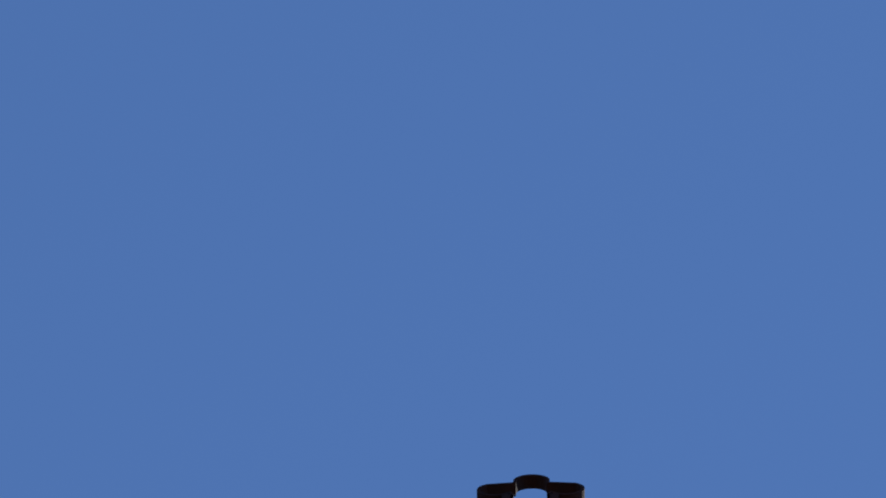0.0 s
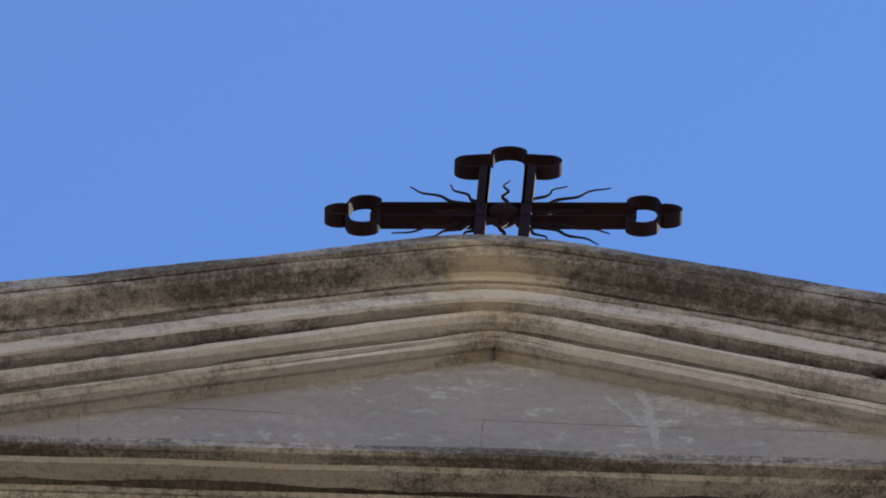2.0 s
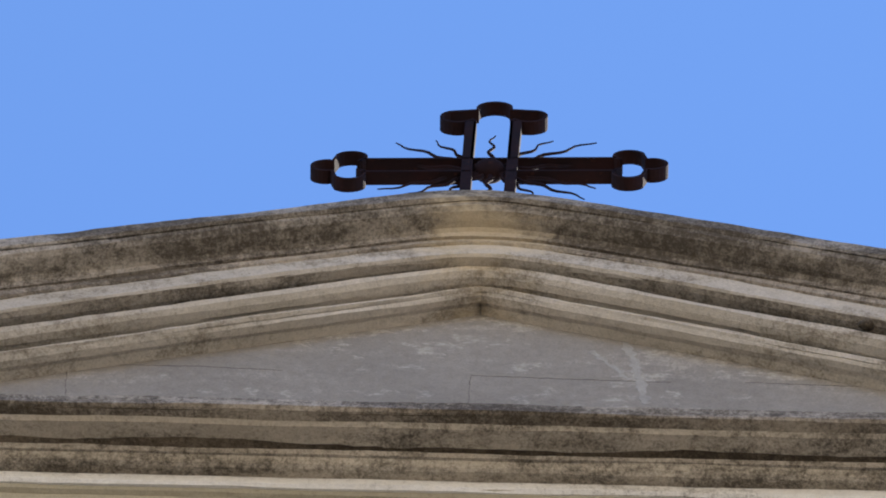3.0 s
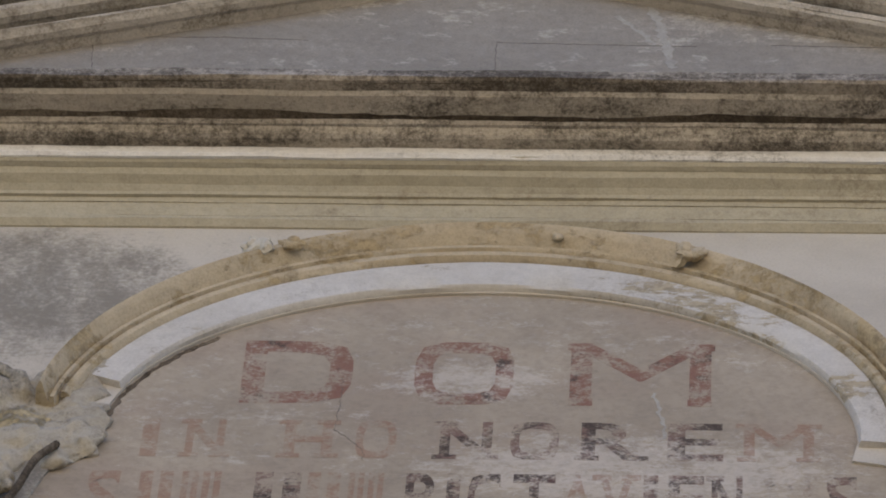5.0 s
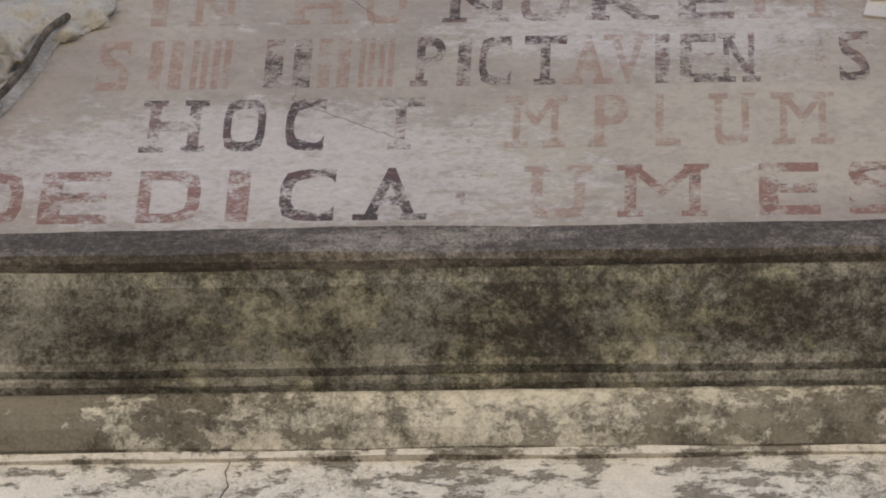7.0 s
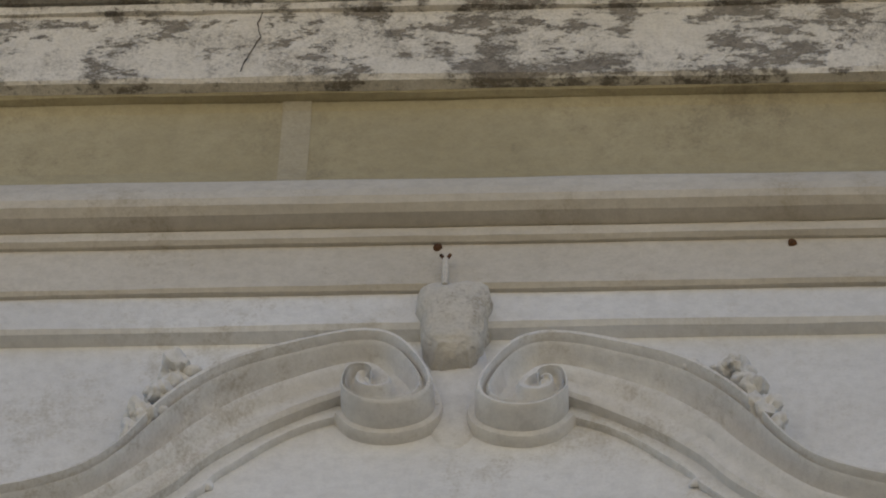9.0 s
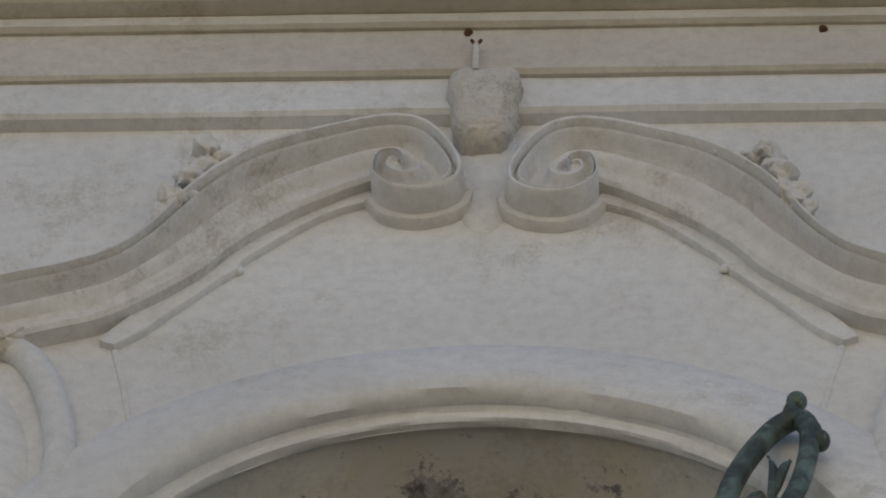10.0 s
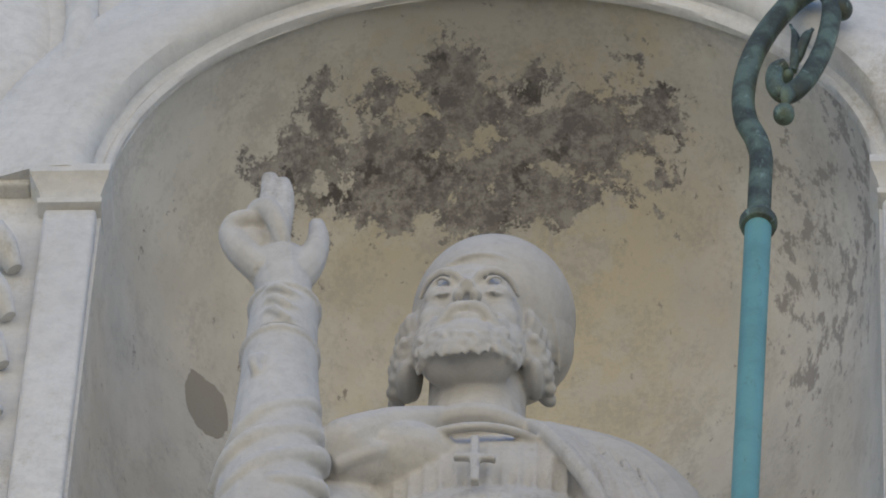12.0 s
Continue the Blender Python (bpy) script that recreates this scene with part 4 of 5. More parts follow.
for sign in (-1, 1):
    dz = 0.018 if sign < 0 else 0.002
    scroll = empty("scroll_pediment", "whitewashed stucco volute scroll over the niche", "scroll", "structure", "volute scrolls")

    def at(x, z):
        return (KX + sign * x, 0, z + dz)

    def lift(u):
        return min(1.0, max(0.0, (u - 0.45) / 0.25))

    ribbon([at(*q) for q in BAND_OUT], [at(*q) for q in BAND_IN], SECTION, M_STUCCO, scroll, "moulded_band", lift)
    # the wider foot of the volute, on the wall
    foot = [(0.108 + (x - 0.108) * 1.17, 14.40 + (z - 14.40) * 1.13) for x, z in BAND_OUT[9:17]]
    ribbon([at(*q) for q in foot], [at(0.108, 14.40)] * len(foot), [(0.0, 0.012), (0.03, 0.020), (0.10, 0.023), (0.3, 0.020)], M_STUCCO, scroll, "volute_foot")
    eye_bm = bmesh.new()
    ball(eye_bm, at(0.143, 14.392), (0.013, 0.066, 0.020), cut=3)
    part("eye", eye_bm, M_WHITE, scroll, "", True)
    # flat step under the band, with a small broken knob on its edge
    ribbon([at(*q) for q in STEP_HIGH], [at(*q) for q in STEP_LOW], [(0.0, 0.013), (0.5, 0.012), (0.94, 0.013), (0.985, 0.010), (1.0, 0.002)], M_WHITE, scroll, "step")
    knob = bmesh.new()
    ball(knob, (KX + sign * 0.392, -0.004, 14.150 + dz), (0.010, 0.008, 0.011), cut=3)
    for v in knob.verts:
        v.co += Vector((0.004, 0, 0.004)) * noise.noise(v.co * 70)
    part("knob", knob, M_WHITE, scroll, "", True)
    side_edge = smooth_path([at(x, z) for x, z in ((0.575, 13.905), (0.556, 13.80), (0.540, 13.69))])
    part("bead", tube([(p.x, 0.002, p.z) for p in side_edge], [0.007 - 0.0001 * k for k in range(len(side_edge))], 8), M_WHITE, scroll, "", True)
    # buds and leaves along the outer edge
    for k, (x, z, s) in enumerate(((0.468, 14.462, 0.026), (0.440, 14.462, 0.016), (0.495, 14.385, 0.024), (0.512, 14.320, 0.028), (0.482, 14.42, 0.018), (0.400, 14.470, 0.013), (0.535, 14.275, 0.016))):
        mid = Vector((KX + sign * (x - 0.012), -0.044, z - 0.010 + dz))
        bud = bmesh.new()
        ball(bud, mid, (s, s * 1.0, s * 1.2), cut=4)
        for v in bud.verts:
            d = v.co - mid
            v.co += d * (0.75 * noise.noise(v.co * 38 + Vector((k, sign, 0))) + 0.35 * noise.noise(v.co * 95))
        part("bud", bud, M_STUCCO, scroll, "", True)
    # side cartouche: swelling field with a rolled rim
    rim = smooth_path([at(x, z) for x, z in ((0.86, 13.95), (0.74, 13.90), (0.69, 13.83), (0.655, 13.70), (0.64, 13.58), (0.648, 13.45), (0.665, 13.34), (0.70, 13.24), (0.78, 13.16), (0.9, 13.13))])
    cart = empty("cartouche", "smooth whitewashed stucco cartouche with a rolled rim", "ornament", "structure", "side cartouches")
    part("rim", tube([(p.x, -0.006, p.z) for p in rim], 0.026, 10), M_WHITE, cart, "", True)
    field = bmesh.new()
    ball(field, (KX + sign * 0.90, 0.02, 13.55), (0.225, 0.062, 0.38), cut=4)
    part("field", field, M_WHITE, cart, "", True)
    lump("leaf_knob", (KX + sign * 0.755, -0.03, 13.925), (0.05, 0.035, 0.04), M_BOSS, "", "", 20 + sign, parent=cart)
    # leaf ornament below the impost
    leaf = empty("leaf_ornament", "whitewashed stucco leaf scroll beside the pilaster", "ornament", "structure", "leaf ornaments")
    for k in range(6):
        z = 12.93 - 0.13 * k
        curl = smooth_path([(NX + sign * 0.70, -0.012, z - 0.05), (NX + sign * 0.73, -0.035, z), (NX + sign * 0.79, -0.04, z + 0.05), (NX + sign * 0.86, -0.03, z + 0.03)])
        part("leaf", tube(curl, [0.012 + 0.016 * math.sin(math.pi * i / (len(curl) - 1)) for i in range(len(curl))], 14), M_WHITE, leaf, "", True)

# keystone stump, iron pin and rust holes
stump = bmesh.new()
ball(stump, (0, 0, 0), (1, 1, 1), cut=5)
for v in stump.verts:
    d = v.co.copy()
    for i in range(3):
        d[i] = math.copysign(abs(d[i]) ** 0.55, d[i])
    d = Vector((d.x * 0.067 * (0.84 + 0.22 * d.z), d.y * 0.045, d.z * 0.122))
    p = d + Vector((-0.0226, -0.02, 14.638))
    v.co = p + d.normalized() * (0.008 * noise.noise(p * 24) + 0.004 * noise.noise(p * 80) + 0.002 * noise.noise(p * 190))
tagged(mesh_object("keystone", stump, M_BOSS, smooth=True), "broken rough stone keystone stump between the scrolls", "keystone")
neck = bmesh.new()
ball(neck, (-0.018, 0.008, 14.49), (0.058, 0.026, 0.22), cut=4)
tagged(mesh_object("keystone_neck", neck, M_WHITE, smooth=True), "whitewashed stucco web under the keystone", "ornament", kind="structure")
pin = empty("iron_pin", "rusty iron pin with a forked head above the keystone", "pin")
part("shank", tube([(-0.039, -0.058, 14.73), (-0.040, -0.060, 14.815)], 0.0055, 8), M_BOSS, pin, "", True)
for s in (-1, 1):
    part("prong", tube([(-0.040, -0.060, 14.812), (-0.040 + s * 0.008, -0.062, 14.828)], 0.003, 6), M_RUST, pin, "", True)
for x, z in ((-0.0545, 14.884), (0.537, 14.881)):
    hole = bmesh.new()
    ball(hole, (x, -0.046, z), (0.008, 0.005, 0.011))
    for v in hole.verts:
        v.co += (v.co - Vector((x, -0.047, z))) * 0.5 * noise.noise(v.co * 90)
    tagged(mesh_object("rusty_anchor", hole, M_RUST, smooth=True), "rusted iron anchor stub in the architrave", "anchor", group="rusty anchors")

# small raised black lump marking a dark spot on the cornice
hollow = bmesh.new()
ball(hollow, (0.863, -0.118, 20.040), (0.017, 0.014, 0.014), cut=3)
for v in hollow.verts:
    v.co += Vector((0.004, 0, 0.004)) * noise.noise(v.co * 90)
tagged(mesh_object("dark_clump", hollow, M_CORNICE_DARK, smooth=True), "small black lump under the raking cornice", "moss")

# ---- iron cross on the ridge ----
cross = empty("ridge_cross", "open outline wrought-iron cross with trefoil ends, rusty black", "cross")
CX, CY, CZ = -0.003, 0.05, 21.425
GAP, DEPTH, THICK, LEAN = 0.043, 0.034, 0.007, 0.075


def strip_outline(points, closed, name, parent):
    """A flat bar on edge that follows a line (x, z)."""
    n = len(points)
    rows = []
    for i in range(n):
        a = Vector(points[(i - 1) % n] if closed or i > 0 else points[i])
        b = Vector(points[(i + 1) % n] if closed or i < n - 1 else points[i])
        way = (b - a).normalized()
        nx, nz = -way.y * THICK / 2, way.x * THICK / 2
        x, z = points[i][0], points[i][1] + LEAN * points[i][0]
        rows.append([(CX + x + nx, CY - DEPTH / 2, CZ + z + nz), (CX + x + nx, CY + DEPTH / 2, CZ + z + nz), (CX + x - nx, CY + DEPTH / 2, CZ + z - nz), (CX + x - nx, CY - DEPTH / 2, CZ + z - nz)])
    if closed:
        rows.append(rows[0])
    return part(name, rows_mesh(rows, True, not closed), M_IRON, parent)


def turned(points, quarter):
    c, s = ((1, 0), (0, 1), (-1, 0), (0, -1))[quarter]
    return [(x * c - z * s, x * s + z * c) for x, z in points]


def lobe(cx, cz, r, d0, d1, n=14):
    return [(cx + r * math.cos(radians(d0 + (d1 - d0) * k / n)), cz + r * math.sin(radians(d0 + (d1 - d0) * k / n))) for k in range(n + 1)]


# an arm along +x: lower bar out, three lobes, upper bar back
for quarter, grow in ((0, 1.0), (2, 1.0), (1, 1.36)):
    mid, lob = (0.325, 0.036) if quarter != 1 else (0.335, 0.040)
    off = lob * 1.55
    arm = [(GAP, -GAP), (mid - lob * 0.8, -GAP)]
    arm += lobe(mid, -off * grow, lob, 120, 330)
    arm += lobe(mid + off * 0.95, 0, lob, -110, 110)
    arm += lobe(mid, off * grow, lob, 30, 240)
    arm += [(mid - lob * 0.8, GAP), (GAP, GAP)]
    strip_outline(turned(arm, quarter), False, "arm", cross)
for s in (-1, 1):
    THICK = 0.026
    strip_outline([(s * 0.054, 0.30), (s * 0.048, -0.80)], False, "upright", cross)
    THICK = 0.007
    strip_outline([(s * GAP, GAP * 0.98), (-s * 0.0, GAP * 0.98)], False, "tie", cross)
boss = bmesh.new()
ball(boss, (CX, CY, CZ), (0.038, 0.030, 0.036), cut=3)
part("boss", boss, M_IRON, cross, "", True)
for k, (dx, dz) in enumerate(((0.0, 0.21), (-0.20, 0.165), (-0.12, 0.18), (0.12, 0.18), (0.21, 0.17), (-0.22, -0.11), (-0.165, -0.14), (-0.10, -0.15), (0.10, -0.15), (0.20, -0.165), (0.22, -0.10), (-0.23, 0.05), (0.22, 0.05), (0.0, -0.2))):
    way = Vector((dx, 0, dz + LEAN * dx))
    side = Vector((-dz, 0, dx)).normalized()
    n = 15
    pts = [Vector((CX, CY, CZ)) + way * (0.15 + 1.0 * i / n) + side * 0.007 * math.sin(i * 1.15) for i in range(n + 1)]
    part("flame_ray", tube(pts, [0.0065 * (1 - 0.75 * i / n) for i in range(n + 1)], 6), M_IRON, cross, "", True)
plinth = bmesh.new()
box(plinth, CX - 0.075, CX + 0.075, -0.10, 0.30, 20.45, 20.62)
tagged(mesh_object("cross_block", bevelled(plinth, 0.01), M_RAKE), "weathered stone block that carries the iron cross", "block", kind="structure")

# ---- crozier ----
crozier = empty("crozier", "bishop's crozier, teal painted staff with green bronze crook", "crozier")
SY = -0.075
part("staff", tube([(0.342, 0.06, 10.905), (0.378, -0.030, 12.22), (0.3962, SY, 12.882)], 0.0200, 20), M_TEAL, crozier, "teal painted metal tube", True)
collar = []
for r, z in ((0.021, -0.014), (0.026, -0.011), (0.0285, -0.002), (0.0285, 0.004), (0.025, 0.012), (0.019, 0.017)):
    collar.append([(0.3963 + r * math.cos(2 * math.pi * k / 24), SY + r * math.sin(2 * math.pi * k / 24), 12.885 + z) for k in range(24)])
part("collar", rows_mesh(collar, True, True), M_BRONZE, crozier, "dark bronze ring", True)
crook = smooth_path([(0.3963, SY, 12.89), (0.3985, SY, 12.985), (0.400, SY, 13.065), (0.3925, SY, 13.12), (0.378, SY, 13.17), (0.3725, SY, 13.23), (0.377, SY, 13.303), (0.390, SY, 13.373), (0.412, SY, 13.443), (0.441, SY, 13.508),
                     (0.466, SY, 13.546), (0.488, SY - 0.004, 13.555), (0.504, SY - 0.010, 13.525), (0.507, SY - 0.012, 13.463), (0.498, SY - 0.012, 13.383), (0.483, SY - 0.012, 13.317), (0.462, SY - 0.012, 13.258), (0.438, SY - 0.012, 13.228),
                     (0.421, SY - 0.014, 13.250), (0.4215, SY - 0.018, 13.288), (0.436, SY - 0.020, 13.300)], 7)
n = len(crook)
part("crook", tube(crook, [0.0178 - (0.0022 if i / n > 0.6 else 0) - 0.0045 * max(0.0, i / n - 0.85) / 0.15 for i in range(n)], 18), M_BRONZE, crozier, "green patinated bronze crook", True)
for x, z, s in ((0.488, 13.600, 0.0165), (0.522, 13.483, 0.0175), (0.434, 13.178, 0.0165), (0.436, 13.292, 0.013)):
    bm = bmesh.new()
    ball(bm, (x, SY - 0.008, z), (s, s, s * 1.2), cut=3)
    part("knob", bm, M_BRONZE, crozier, "", True)


def curled_leaf(points, width):
    """A fleshy bronze leaf: a flattened rod, wide in the middle, with a vein ridge."""
    pts = smooth_path(points, 6)
    m = len(pts) - 1
    part("leaf", tube(pts, [width * (0.35 + 0.65 * math.sin(math.pi * min(1.0, 0.12 + i / m)) ** 0.7) for i in range(m + 1)], 12, 0.6), M_BRONZE, crozier, "", True)


curled_leaf([(0.448, SY - 0.01, 13.300), (0.452, SY - 0.016, 13.345), (0.452, SY - 0.02, 13.385), (0.444, SY - 0.022, 13.415)], 0.010)
curled_leaf([(0.455, SY - 0.01, 13.330), (0.466, SY - 0.02, 13.375), (0.478, SY - 0.02, 13.405)], 0.009)
curled_leaf([(0.470, SY, 13.545), (0.480, SY - 0.010, 13.575), (0.488, SY - 0.008, 13.598)], 0.013)
curled_leaf([(0.500, SY - 0.006, 13.545), (0.515, SY - 0.016, 13.515), (0.522, SY - 0.010, 13.485)], 0.014)
curled_leaf([(0.448, SY - 0.012, 13.240), (0.440, SY - 0.022, 13.215), (0.434, SY - 0.012, 13.185)], 0.013)

# ---- statue: one carved piece, fused from rounded masses ----
stat = bmesh.new()


def blob(x, y, z, sx, sy, sz, turn=(0, 0, 0), cut=3):
    ball(stat, (x, y, z), (sx, sy, sz), Euler([radians(a) for a in turn]).to_matrix().to_4x4(), cut)


def limb(points, radii, sides=16, per=6):
    pts = smooth_path(points, per)
    rr = [float(np.interp(i / (len(pts) - 1), np.linspace(0, 1, len(radii)), radii)) for i in range(len(pts))]
    t = tube(pts, rr, sides)
    me = bpy.data.meshes.new("limb")
    t.to_mesh(me)
    t.free()
    stat.from_mesh(me)
    bpy.data.meshes.remove(me)


# head, in its own frame: origin between the eyes, y back, z up; turned a little
HEAD = Matrix.Translation((-0.034, 0.010, 12.850)) @ Euler((radians(3), 0, radians(-1))).to_matrix().to_4x4() @ Matrix.Scale(1.1, 4)


def hb(x, y, z, sx, sy, sz, turn=(0, 0, 0), cut=3):
    m = HEAD @ Matrix.Translation((x, y, z)) @ Euler([radians(a) for a in turn]).to_matrix().to_4x4() @ Matrix.Diagonal((sx, sy, sz, 1))
    bmesh.ops.create_icosphere(stat, subdivisions=cut, radius=1, matrix=m)


def hl(points, radii, per=5, sides=10):
    limb([HEAD @ Vector(p) for p in points], radii, sides, per)


hb(0, 0.075, 0.000, 0.074, 0.076, 0.092, cut=4)        # face
hb(0, 0.085, 0.045, 0.078, 0.080, 0.068, cut=4)        # forehead
hb(0, 0.058, -0.080, 0.060, 0.056, 0.044, cut=4)       # jaw
for s in (-1, 1):
    hb(s * 0.040, 0.028, -0.036, 0.028, 0.020, 0.026)     # cheek
    hb(s * 0.058, 0.050, -0.070, 0.018, 0.030, 0.040)     # side of the jaw
    hl([(s * 0.008, 0.000, 0.016), (s * 0.020, -0.006, 0.026), (s * 0.038, -0.004, 0.031), (s * 0.056, 0.008, 0.025), (s * 0.067, 0.026, 0.012)], [0.0065, 0.0075, 0.007, 0.0055, 0.004])   # brow
    hb(s * 0.036, 0.018, 0.000, 0.024, 0.0195, 0.0165)     # eyeball
    hb(s * 0.037, 0.029, -0.018, 0.028, 0.022, 0.018)      # flesh under the eye
    hl([(s * 0.015, 0.008, 0.002), (s * 0.024, -0.001, 0.013), (s * 0.037, -0.005, 0.0175), (s * 0.050, 0.003, 0.012), (s * 0.060, 0.018, 0.000)], [0.002, 0.003, 0.003, 0.002])   # upper lid
    hl([(s * 0.015, 0.007, -0.003), (s * 0.036, -0.0015, -0.0140), (s * 0.058, 0.016, -0.004)], [0.002, 0.0026, 0.002])  # lower lid
    hb(s * 0.012, -0.011, -0.036, 0.0085, 0.012, 0.0075)  # nostril wing
    hl([(s * 0.001, -0.010, -0.054), (s * 0.018, -0.008, -0.060), (s * 0.034, 0.004, -0.076), (s * 0.044, 0.014, -0.100)], [0.0085, 0.0105, 0.010, 0.006])  # moustache
hl([(0, 0.004, 0.016), (0, -0.010, -0.010), (0, -0.026, -0.030)], [0.0085, 0.0095, 0.0115])   # nose
hb(0, 0.004, -0.056, 0.026, 0.014, 0.016)             # lip under the nose
hb(0, 0.000, -0.075, 0.022, 0.013, 0.010)             # lower lip
hb(0, 0.006, -0.104, 0.040, 0.022, 0.030)              # chin
hb(0, 0.038, -0.116, 0.064, 0.050, 0.034, cut=4)       # mass of the beard
brng = random.Random(5)
for k in range(180):                                       # short wavy tufts of the beard, row over row
    tier, a = k // 30, -1.5 + 3.0 * (k % 30) / 29 + brng.uniform(-0.04, 0.04)
    rx, ry = 0.064 + 0.002 * tier, 0.054 + 0.003 * tier
    x, y = rx * math.sin(a), 0.054 - ry * math.cos(a)
    z = -0.080 - 0.0135 * tier + 0.042 * abs(math.sin(a)) ** 1.5 * (1 - 0.06 * tier) + brng.uniform(-0.005, 0.005)
    if tier < 2 and abs(a) < 0.6:
        continue
    if tier > 3:
        rx, ry = rx - 0.004 * (tier - 3), ry - 0.006 * (tier - 3)
        x, y = rx * math.sin(a), 0.054 - ry * math.cos(a)
    w = brng.uniform(0.0045, 0.0075)
    hl([(x * 0.97, y + 0.003, z + 0.010), (x + brng.uniform(-0.004, 0.004), y - 0.003, z), (x * 1.01 + brng.uniform(-0.006, 0.006), y - 0.001, z - 0.012)], [w * 0.7, w, w * 0.45], 3, 7)
# soft cap with its edge line
hb(0.026, 0.125, 0.096, 0.112, 0.118, 0.120, cut=5)
hb(0.032, 0.136, 0.050, 0.104, 0.092, 0.075, cut=4)
hl([(0.014 + 0.103 * math.sin(t), 0.120 - 0.114 * math.cos(t), 0.086 - 0.070 * (1 - math.cos(t)) - 0.012 * math.sin(t) ** 2) for t in np.linspace(-1.75, 1.75, 18)], [0.0030, 0.0042, 0.0042, 0.0030], 4, 8)
# wavy locks of hair below the cap
for s in (-1, 1):
    hb(s * 0.078, 0.100, -0.036, 0.014, 0.046, 0.058)
    hb(s * 0.086, 0.098, -0.078, 0.014, 0.034, 0.020)
    for y0, out, end, r in ((0.058, 0.078, -0.056, 0.0085), (0.070, 0.084, -0.064, 0.0100), (0.086, 0.090, -0.070, 0.0105), (0.104, 0.093, -0.074, 0.0110), (0.124, 0.092, -0.072, 0.0110)):
        hl([(s * (out - 0.006), y0 + 0.006, 0.030), (s * (out + 0.005), y0 - 0.002, 0.002), (s * (out - 0.001), y0 + 0.010, -0.026), (s * (out + 0.010), y0 - 0.002, -0.044), (s * (out + 0.004), y0 + 0.006, end + 0.008), (s * (out + 0.012), y0 + 0.014, end), (s * (out + 0.014), y0 + 0.022, end + 0.008)],
           [r * 0.7, r, r * 0.9, r * 1.05, r * 1.15, r * 1.1, r * 0.6], 5, 10)
limb([(-0.022, 0.150, 12.84), (-0.022, 0.150, 12.70), (-0.020, 0.155, 12.58)], [0.074, 0.072, 0.094], 20)    # neck
# trunk, shoulders, robe
BX, BY = 0.012, 0.17
TRUNK = ((12.50, 0.20, 0.125), (12.42, 0.235, 0.150), (12.28, 0.245, 0.160), (12.05, 0.245, 0.165), (11.8, 0.25, 0.17), (11.55, 0.26, 0.175), (11.3, 0.27, 0.18), (11.1, 0.28, 0.18))
for z, sx, sy in TRUNK:
    blob(BX, BY, z, sx, sy, 0.16, cut=4)
blob(BX, BY - 0.02, 11.02, 0.28, 0.2, 0.11, cut=4)
for s in (-1, 1):
    limb([(BX + s * 0.05, BY - 0.01, 12.60), (BX + s * 0.17, BY, 12.53), (BX + s * 0.245, BY, 12.40), (BX + s * 0.27, BY - 0.02, 12.1)], [0.07, 0.085, 0.085, 0.09])
# collar roll, cape edges, pleats
limb([(-0.020 + 0.105 * math.sin(t), 0.145 - 0.115 * math.cos(t), 12.555 - 0.018 * math.cos(t)) for t in np.linspace(-2.6, 2.6, 16)], [0.017, 0.020, 0.017], 10, 4)
limb([(-0.012 + 0.135 * math.sin(t), 0.135 - 0.130 * math.cos(t), 12.505 - 0.035 * math.cos(t)) for t in np.linspace(-1.5, 1.5, 12)], [0.007, 0.008, 0.007], 8, 4)
limb([(0.055, 0.065, 12.56), (0.085, 0.035, 12.50), (0.13, 0.020, 12.40), (0.18, 0.02, 12.26), (0.215, 0.02, 12.0), (0.23, 0.01, 11.5)], [0.012, 0.014, 0.014, 0.014, 0.014], 8)


def chest(x, z):
    """Depth of the robe's front at that place."""
    best = 0.05
    for zc, sx, sy in TRUNK:
        best = max(best, sy * math.sqrt(max(0.0, 1 - ((x - BX) / sx) ** 2 - ((z - zc) / 0.16) ** 2)))
    return BY - best


for k in range(15):
    x = -0.15 + 0.0225 * k
    limb([(x, chest(x, z) + 0.001, z) for z in np.linspace(12.50, 11.15, 28)], [0.0035, 0.0045, 0.0055, 0.007, 0.008, 0.010], 8, 2)
for k in range(6):
    x = 0.14 + 0.025 * k
    limb([(x - 0.04, 0.06, 12.54 - 0.02 * k), (x + 0.01, 0.045, 12.40 - 0.03 * k), (x + 0.03, 0.05, 12.1)], [0.006, 0.010, 0.012], 8)
# pendant cross
limb([(-0.0116, 0.004, 12.440), (-0.0085, -0.006, 12.310)], [0.0085, 0.0095], 4)
limb([(-0.041, -0.002, 12.382), (0.0205, -0.002, 12.376)], [0.0075, 0.0075], 4)
# cape fold hanging from the raised arm
limb([(-0.06, 0.04, 12.545), (-0.13, 0.03, 12.50), (-0.20, 0.02, 12.445), (-0.225, 0.03, 12.41)], [0.02, 0.036, 0.042, 0.030])
blob(-0.13, 0.08, 12.46, 0.115, 0.085, 0.066)
blob(-0.19, 0.045, 12.435, 0.060, 0.055, 0.046)
limb([(-0.10, 0.03, 12.47), (-0.16, 0.015, 12.42), (-0.215, 0.02, 12.395)], [0.012, 0.016, 0.012], 10)
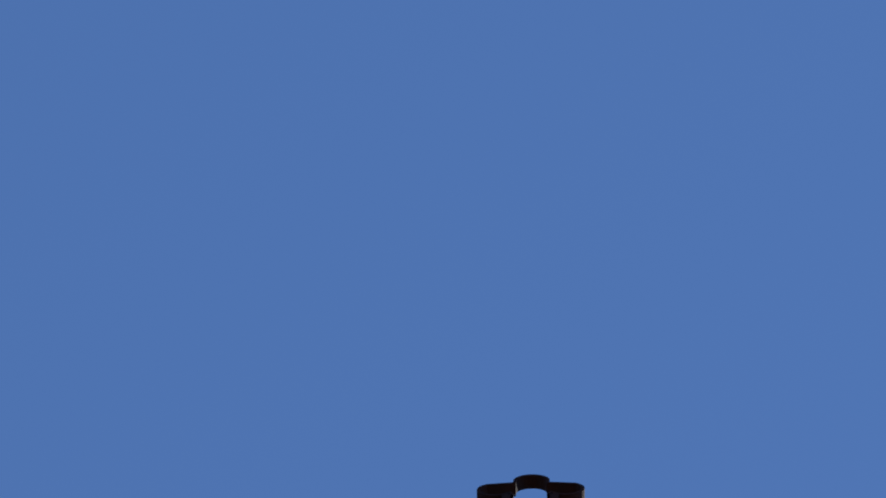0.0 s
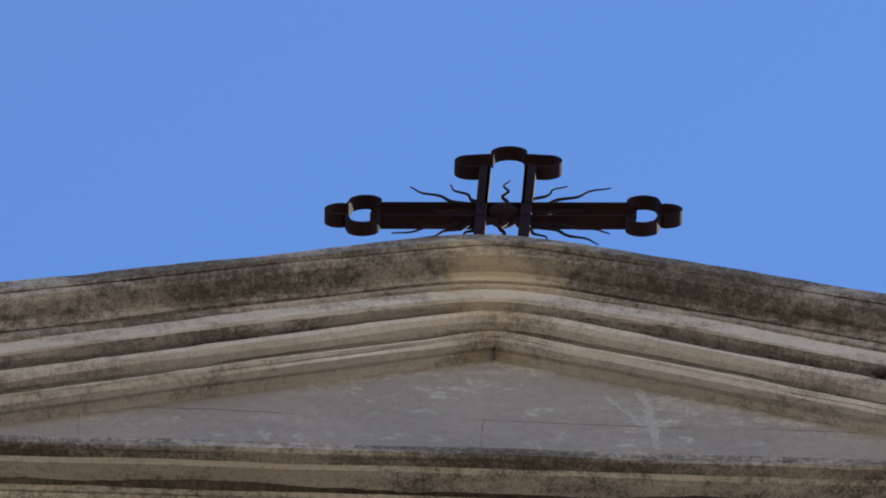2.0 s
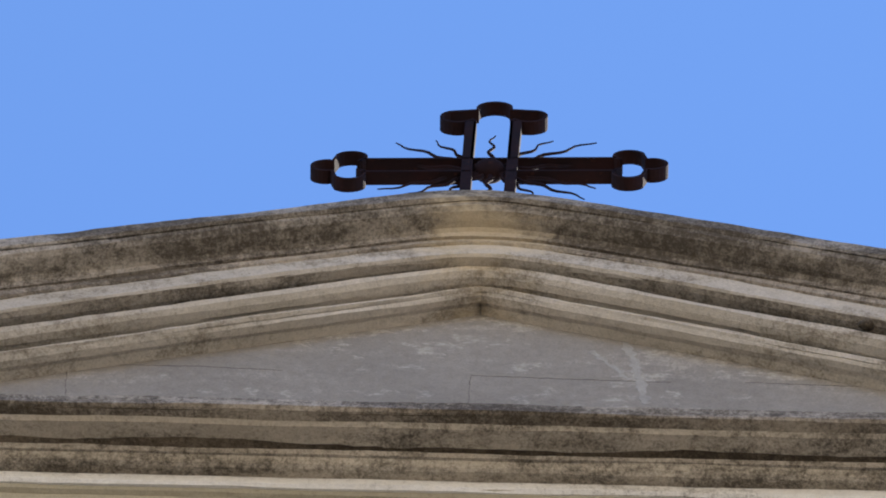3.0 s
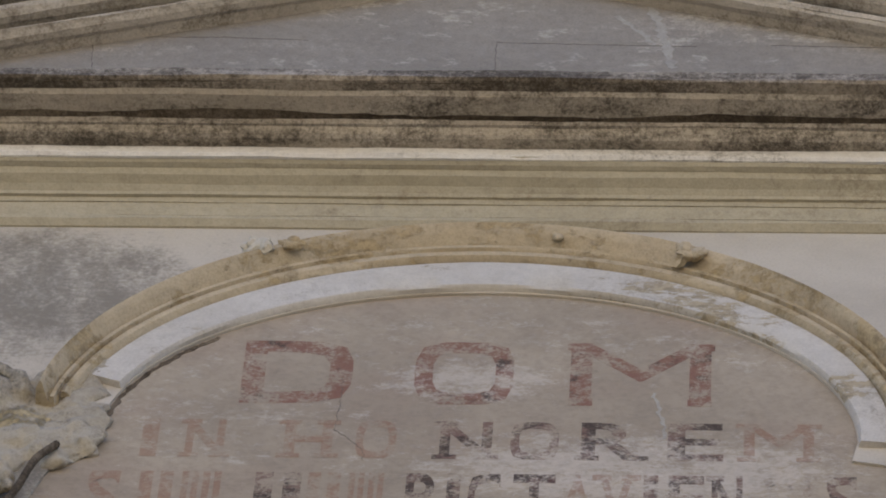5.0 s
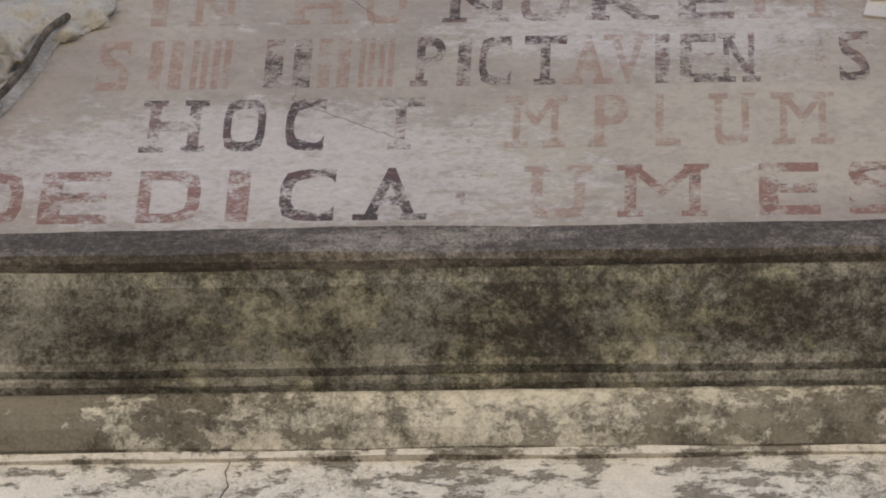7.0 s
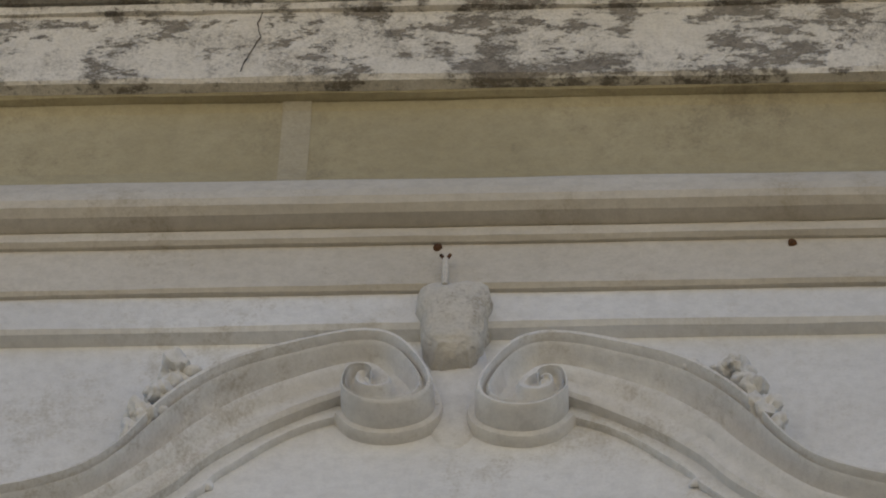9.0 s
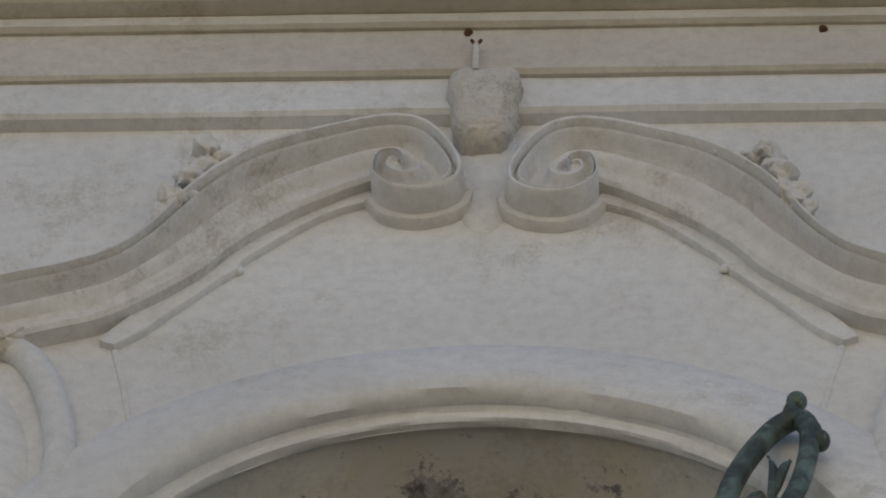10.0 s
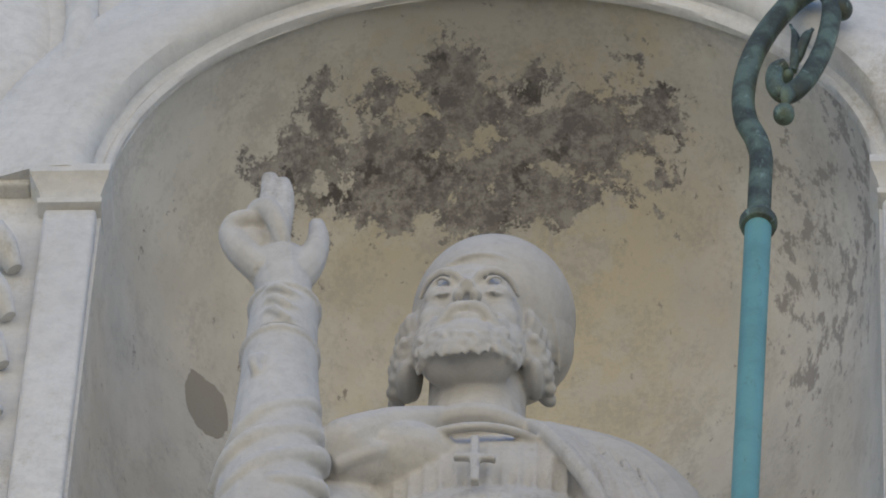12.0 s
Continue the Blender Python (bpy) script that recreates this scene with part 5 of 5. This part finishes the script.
# raised arm: sleeve, cuff, hand
limb([(-0.20, 0.14, 12.40), (-0.26, 0.07, 12.20), (-0.295, 0.02, 12.14), (-0.302, 0.005, 12.26), (-0.298, 0.0, 12.42), (-0.301, 0.0, 12.58), (-0.303, 0.0, 12.655)], [0.09, 0.09, 0.090, 0.080, 0.068, 0.058, 0.055], 20)
for x0, z0, x1, z1, w in ((-0.375, 12.36, -0.24, 12.475, 0.011), (-0.385, 12.30, -0.235, 12.40, 0.013), (-0.38, 12.22, -0.225, 12.34, 0.014), (-0.345, 12.20, -0.22, 12.26, 0.012), (-0.36, 12.50, -0.31, 12.60, 0.006)):
    limb([(x0, 0.0, z0), (x0 + 0.03, -0.046, z0 + 0.02), ((x0 + x1) / 2, -0.061, (z0 + z1) / 2), (x1 - 0.01, -0.038, z1 - 0.01), (x1, 0.0, z1)], [w * 0.6, w * 1.3, w * 1.5, w * 1.3, w * 0.6], 10)
limb([(-0.303, 0.0, 12.645), (-0.303, 0.0, 12.655)], [0.0605, 0.0605], 20)
limb([(-0.303, 0.0, 12.665), (-0.302, 0.0, 12.77)], [0.054, 0.051], 20)
limb([(-0.302, 0.0, 12.768), (-0.302, 0.0, 12.776)], [0.056, 0.056], 20)
for k in range(3):
    limb([(-0.352, 0.01, 12.675 + 0.035 * k), (-0.32, -0.050, 12.700 + 0.03 * k), (-0.29, -0.052, 12.675 + 0.035 * k), (-0.255, -0.010, 12.705 + 0.03 * k)], [0.006, 0.0085, 0.006], 6, 3)
limb([(-0.302, 0.0, 12.77), (-0.306, 0.0, 12.83), (-0.316, 0.0, 12.90)], [0.037, 0.042, 0.045])
blob(-0.318, 0.0, 12.90, 0.052, 0.030, 0.055)
blob(-0.338, -0.004, 12.955, 0.036, 0.030, 0.052)
blob(-0.360, -0.018, 12.935, 0.030, 0.022, 0.034)
limb([(-0.335, 0.008, 12.88), (-0.345, -0.002, 12.95), (-0.340, -0.002, 13.02), (-0.338, 0.0, 13.10), (-0.342, 0.0, 13.148)], [0.020, 0.019, 0.018, 0.013], 12)
limb([(-0.318, 0.008, 12.88), (-0.324, 0.002, 12.95), (-0.320, 0.0, 13.02), (-0.318, 0.0, 13.09), (-0.322, 0.0, 13.135)], [0.020, 0.019, 0.018, 0.012], 12)
limb([(-0.335, -0.012, 12.865), (-0.370, -0.022, 12.905), (-0.388, -0.026, 12.945), (-0.380, -0.036, 12.965), (-0.358, -0.038, 12.970), (-0.345, -0.03, 12.965)], [0.026, 0.024, 0.020, 0.018, 0.015, 0.010], 12)
limb([(-0.350, -0.010, 12.955), (-0.352, -0.036, 12.985), (-0.335, -0.050, 12.980), (-0.318, -0.046, 12.945), (-0.310, -0.030, 12.915), (-0.306, -0.008, 12.89)], [0.018, 0.019, 0.018, 0.016, 0.013, 0.008], 12)
limb([(-0.300, -0.005, 12.84), (-0.272, -0.010, 12.885), (-0.260, -0.012, 12.945), (-0.264, -0.010, 13.000)], [0.030, 0.024, 0.018, 0.012], 12)
# the other arm and hand on the staff
limb([(0.25, 0.14, 12.35), (0.32, 0.10, 12.05), (0.36, 0.0, 11.95), (0.375, -0.03, 12.0)], [0.09, 0.085, 0.06, 0.035], 16)
statue = mesh_object("statue", stat, M_MARBLE, smooth=True)
tagged(statue, "white marble statue of a bearded bishop, one arm raised", "statue")
fuse = statue.modifiers.new("fuse", "REMESH")
fuse.mode, fuse.voxel_size, fuse.use_smooth_shade = "VOXEL", 0.0032, True
soft = statue.modifiers.new("soft", "SMOOTH")
soft.factor, soft.iterations = 0.5, 1
base_bm = bmesh.new()
box(base_bm, -0.3, 0.32, 0.0, 0.36, LOW + 0.004, 11.0)
tagged(mesh_object("plinth", bevelled(base_bm, 0.01), M_MARBLE), "low white marble plinth under the statue", "plinth")
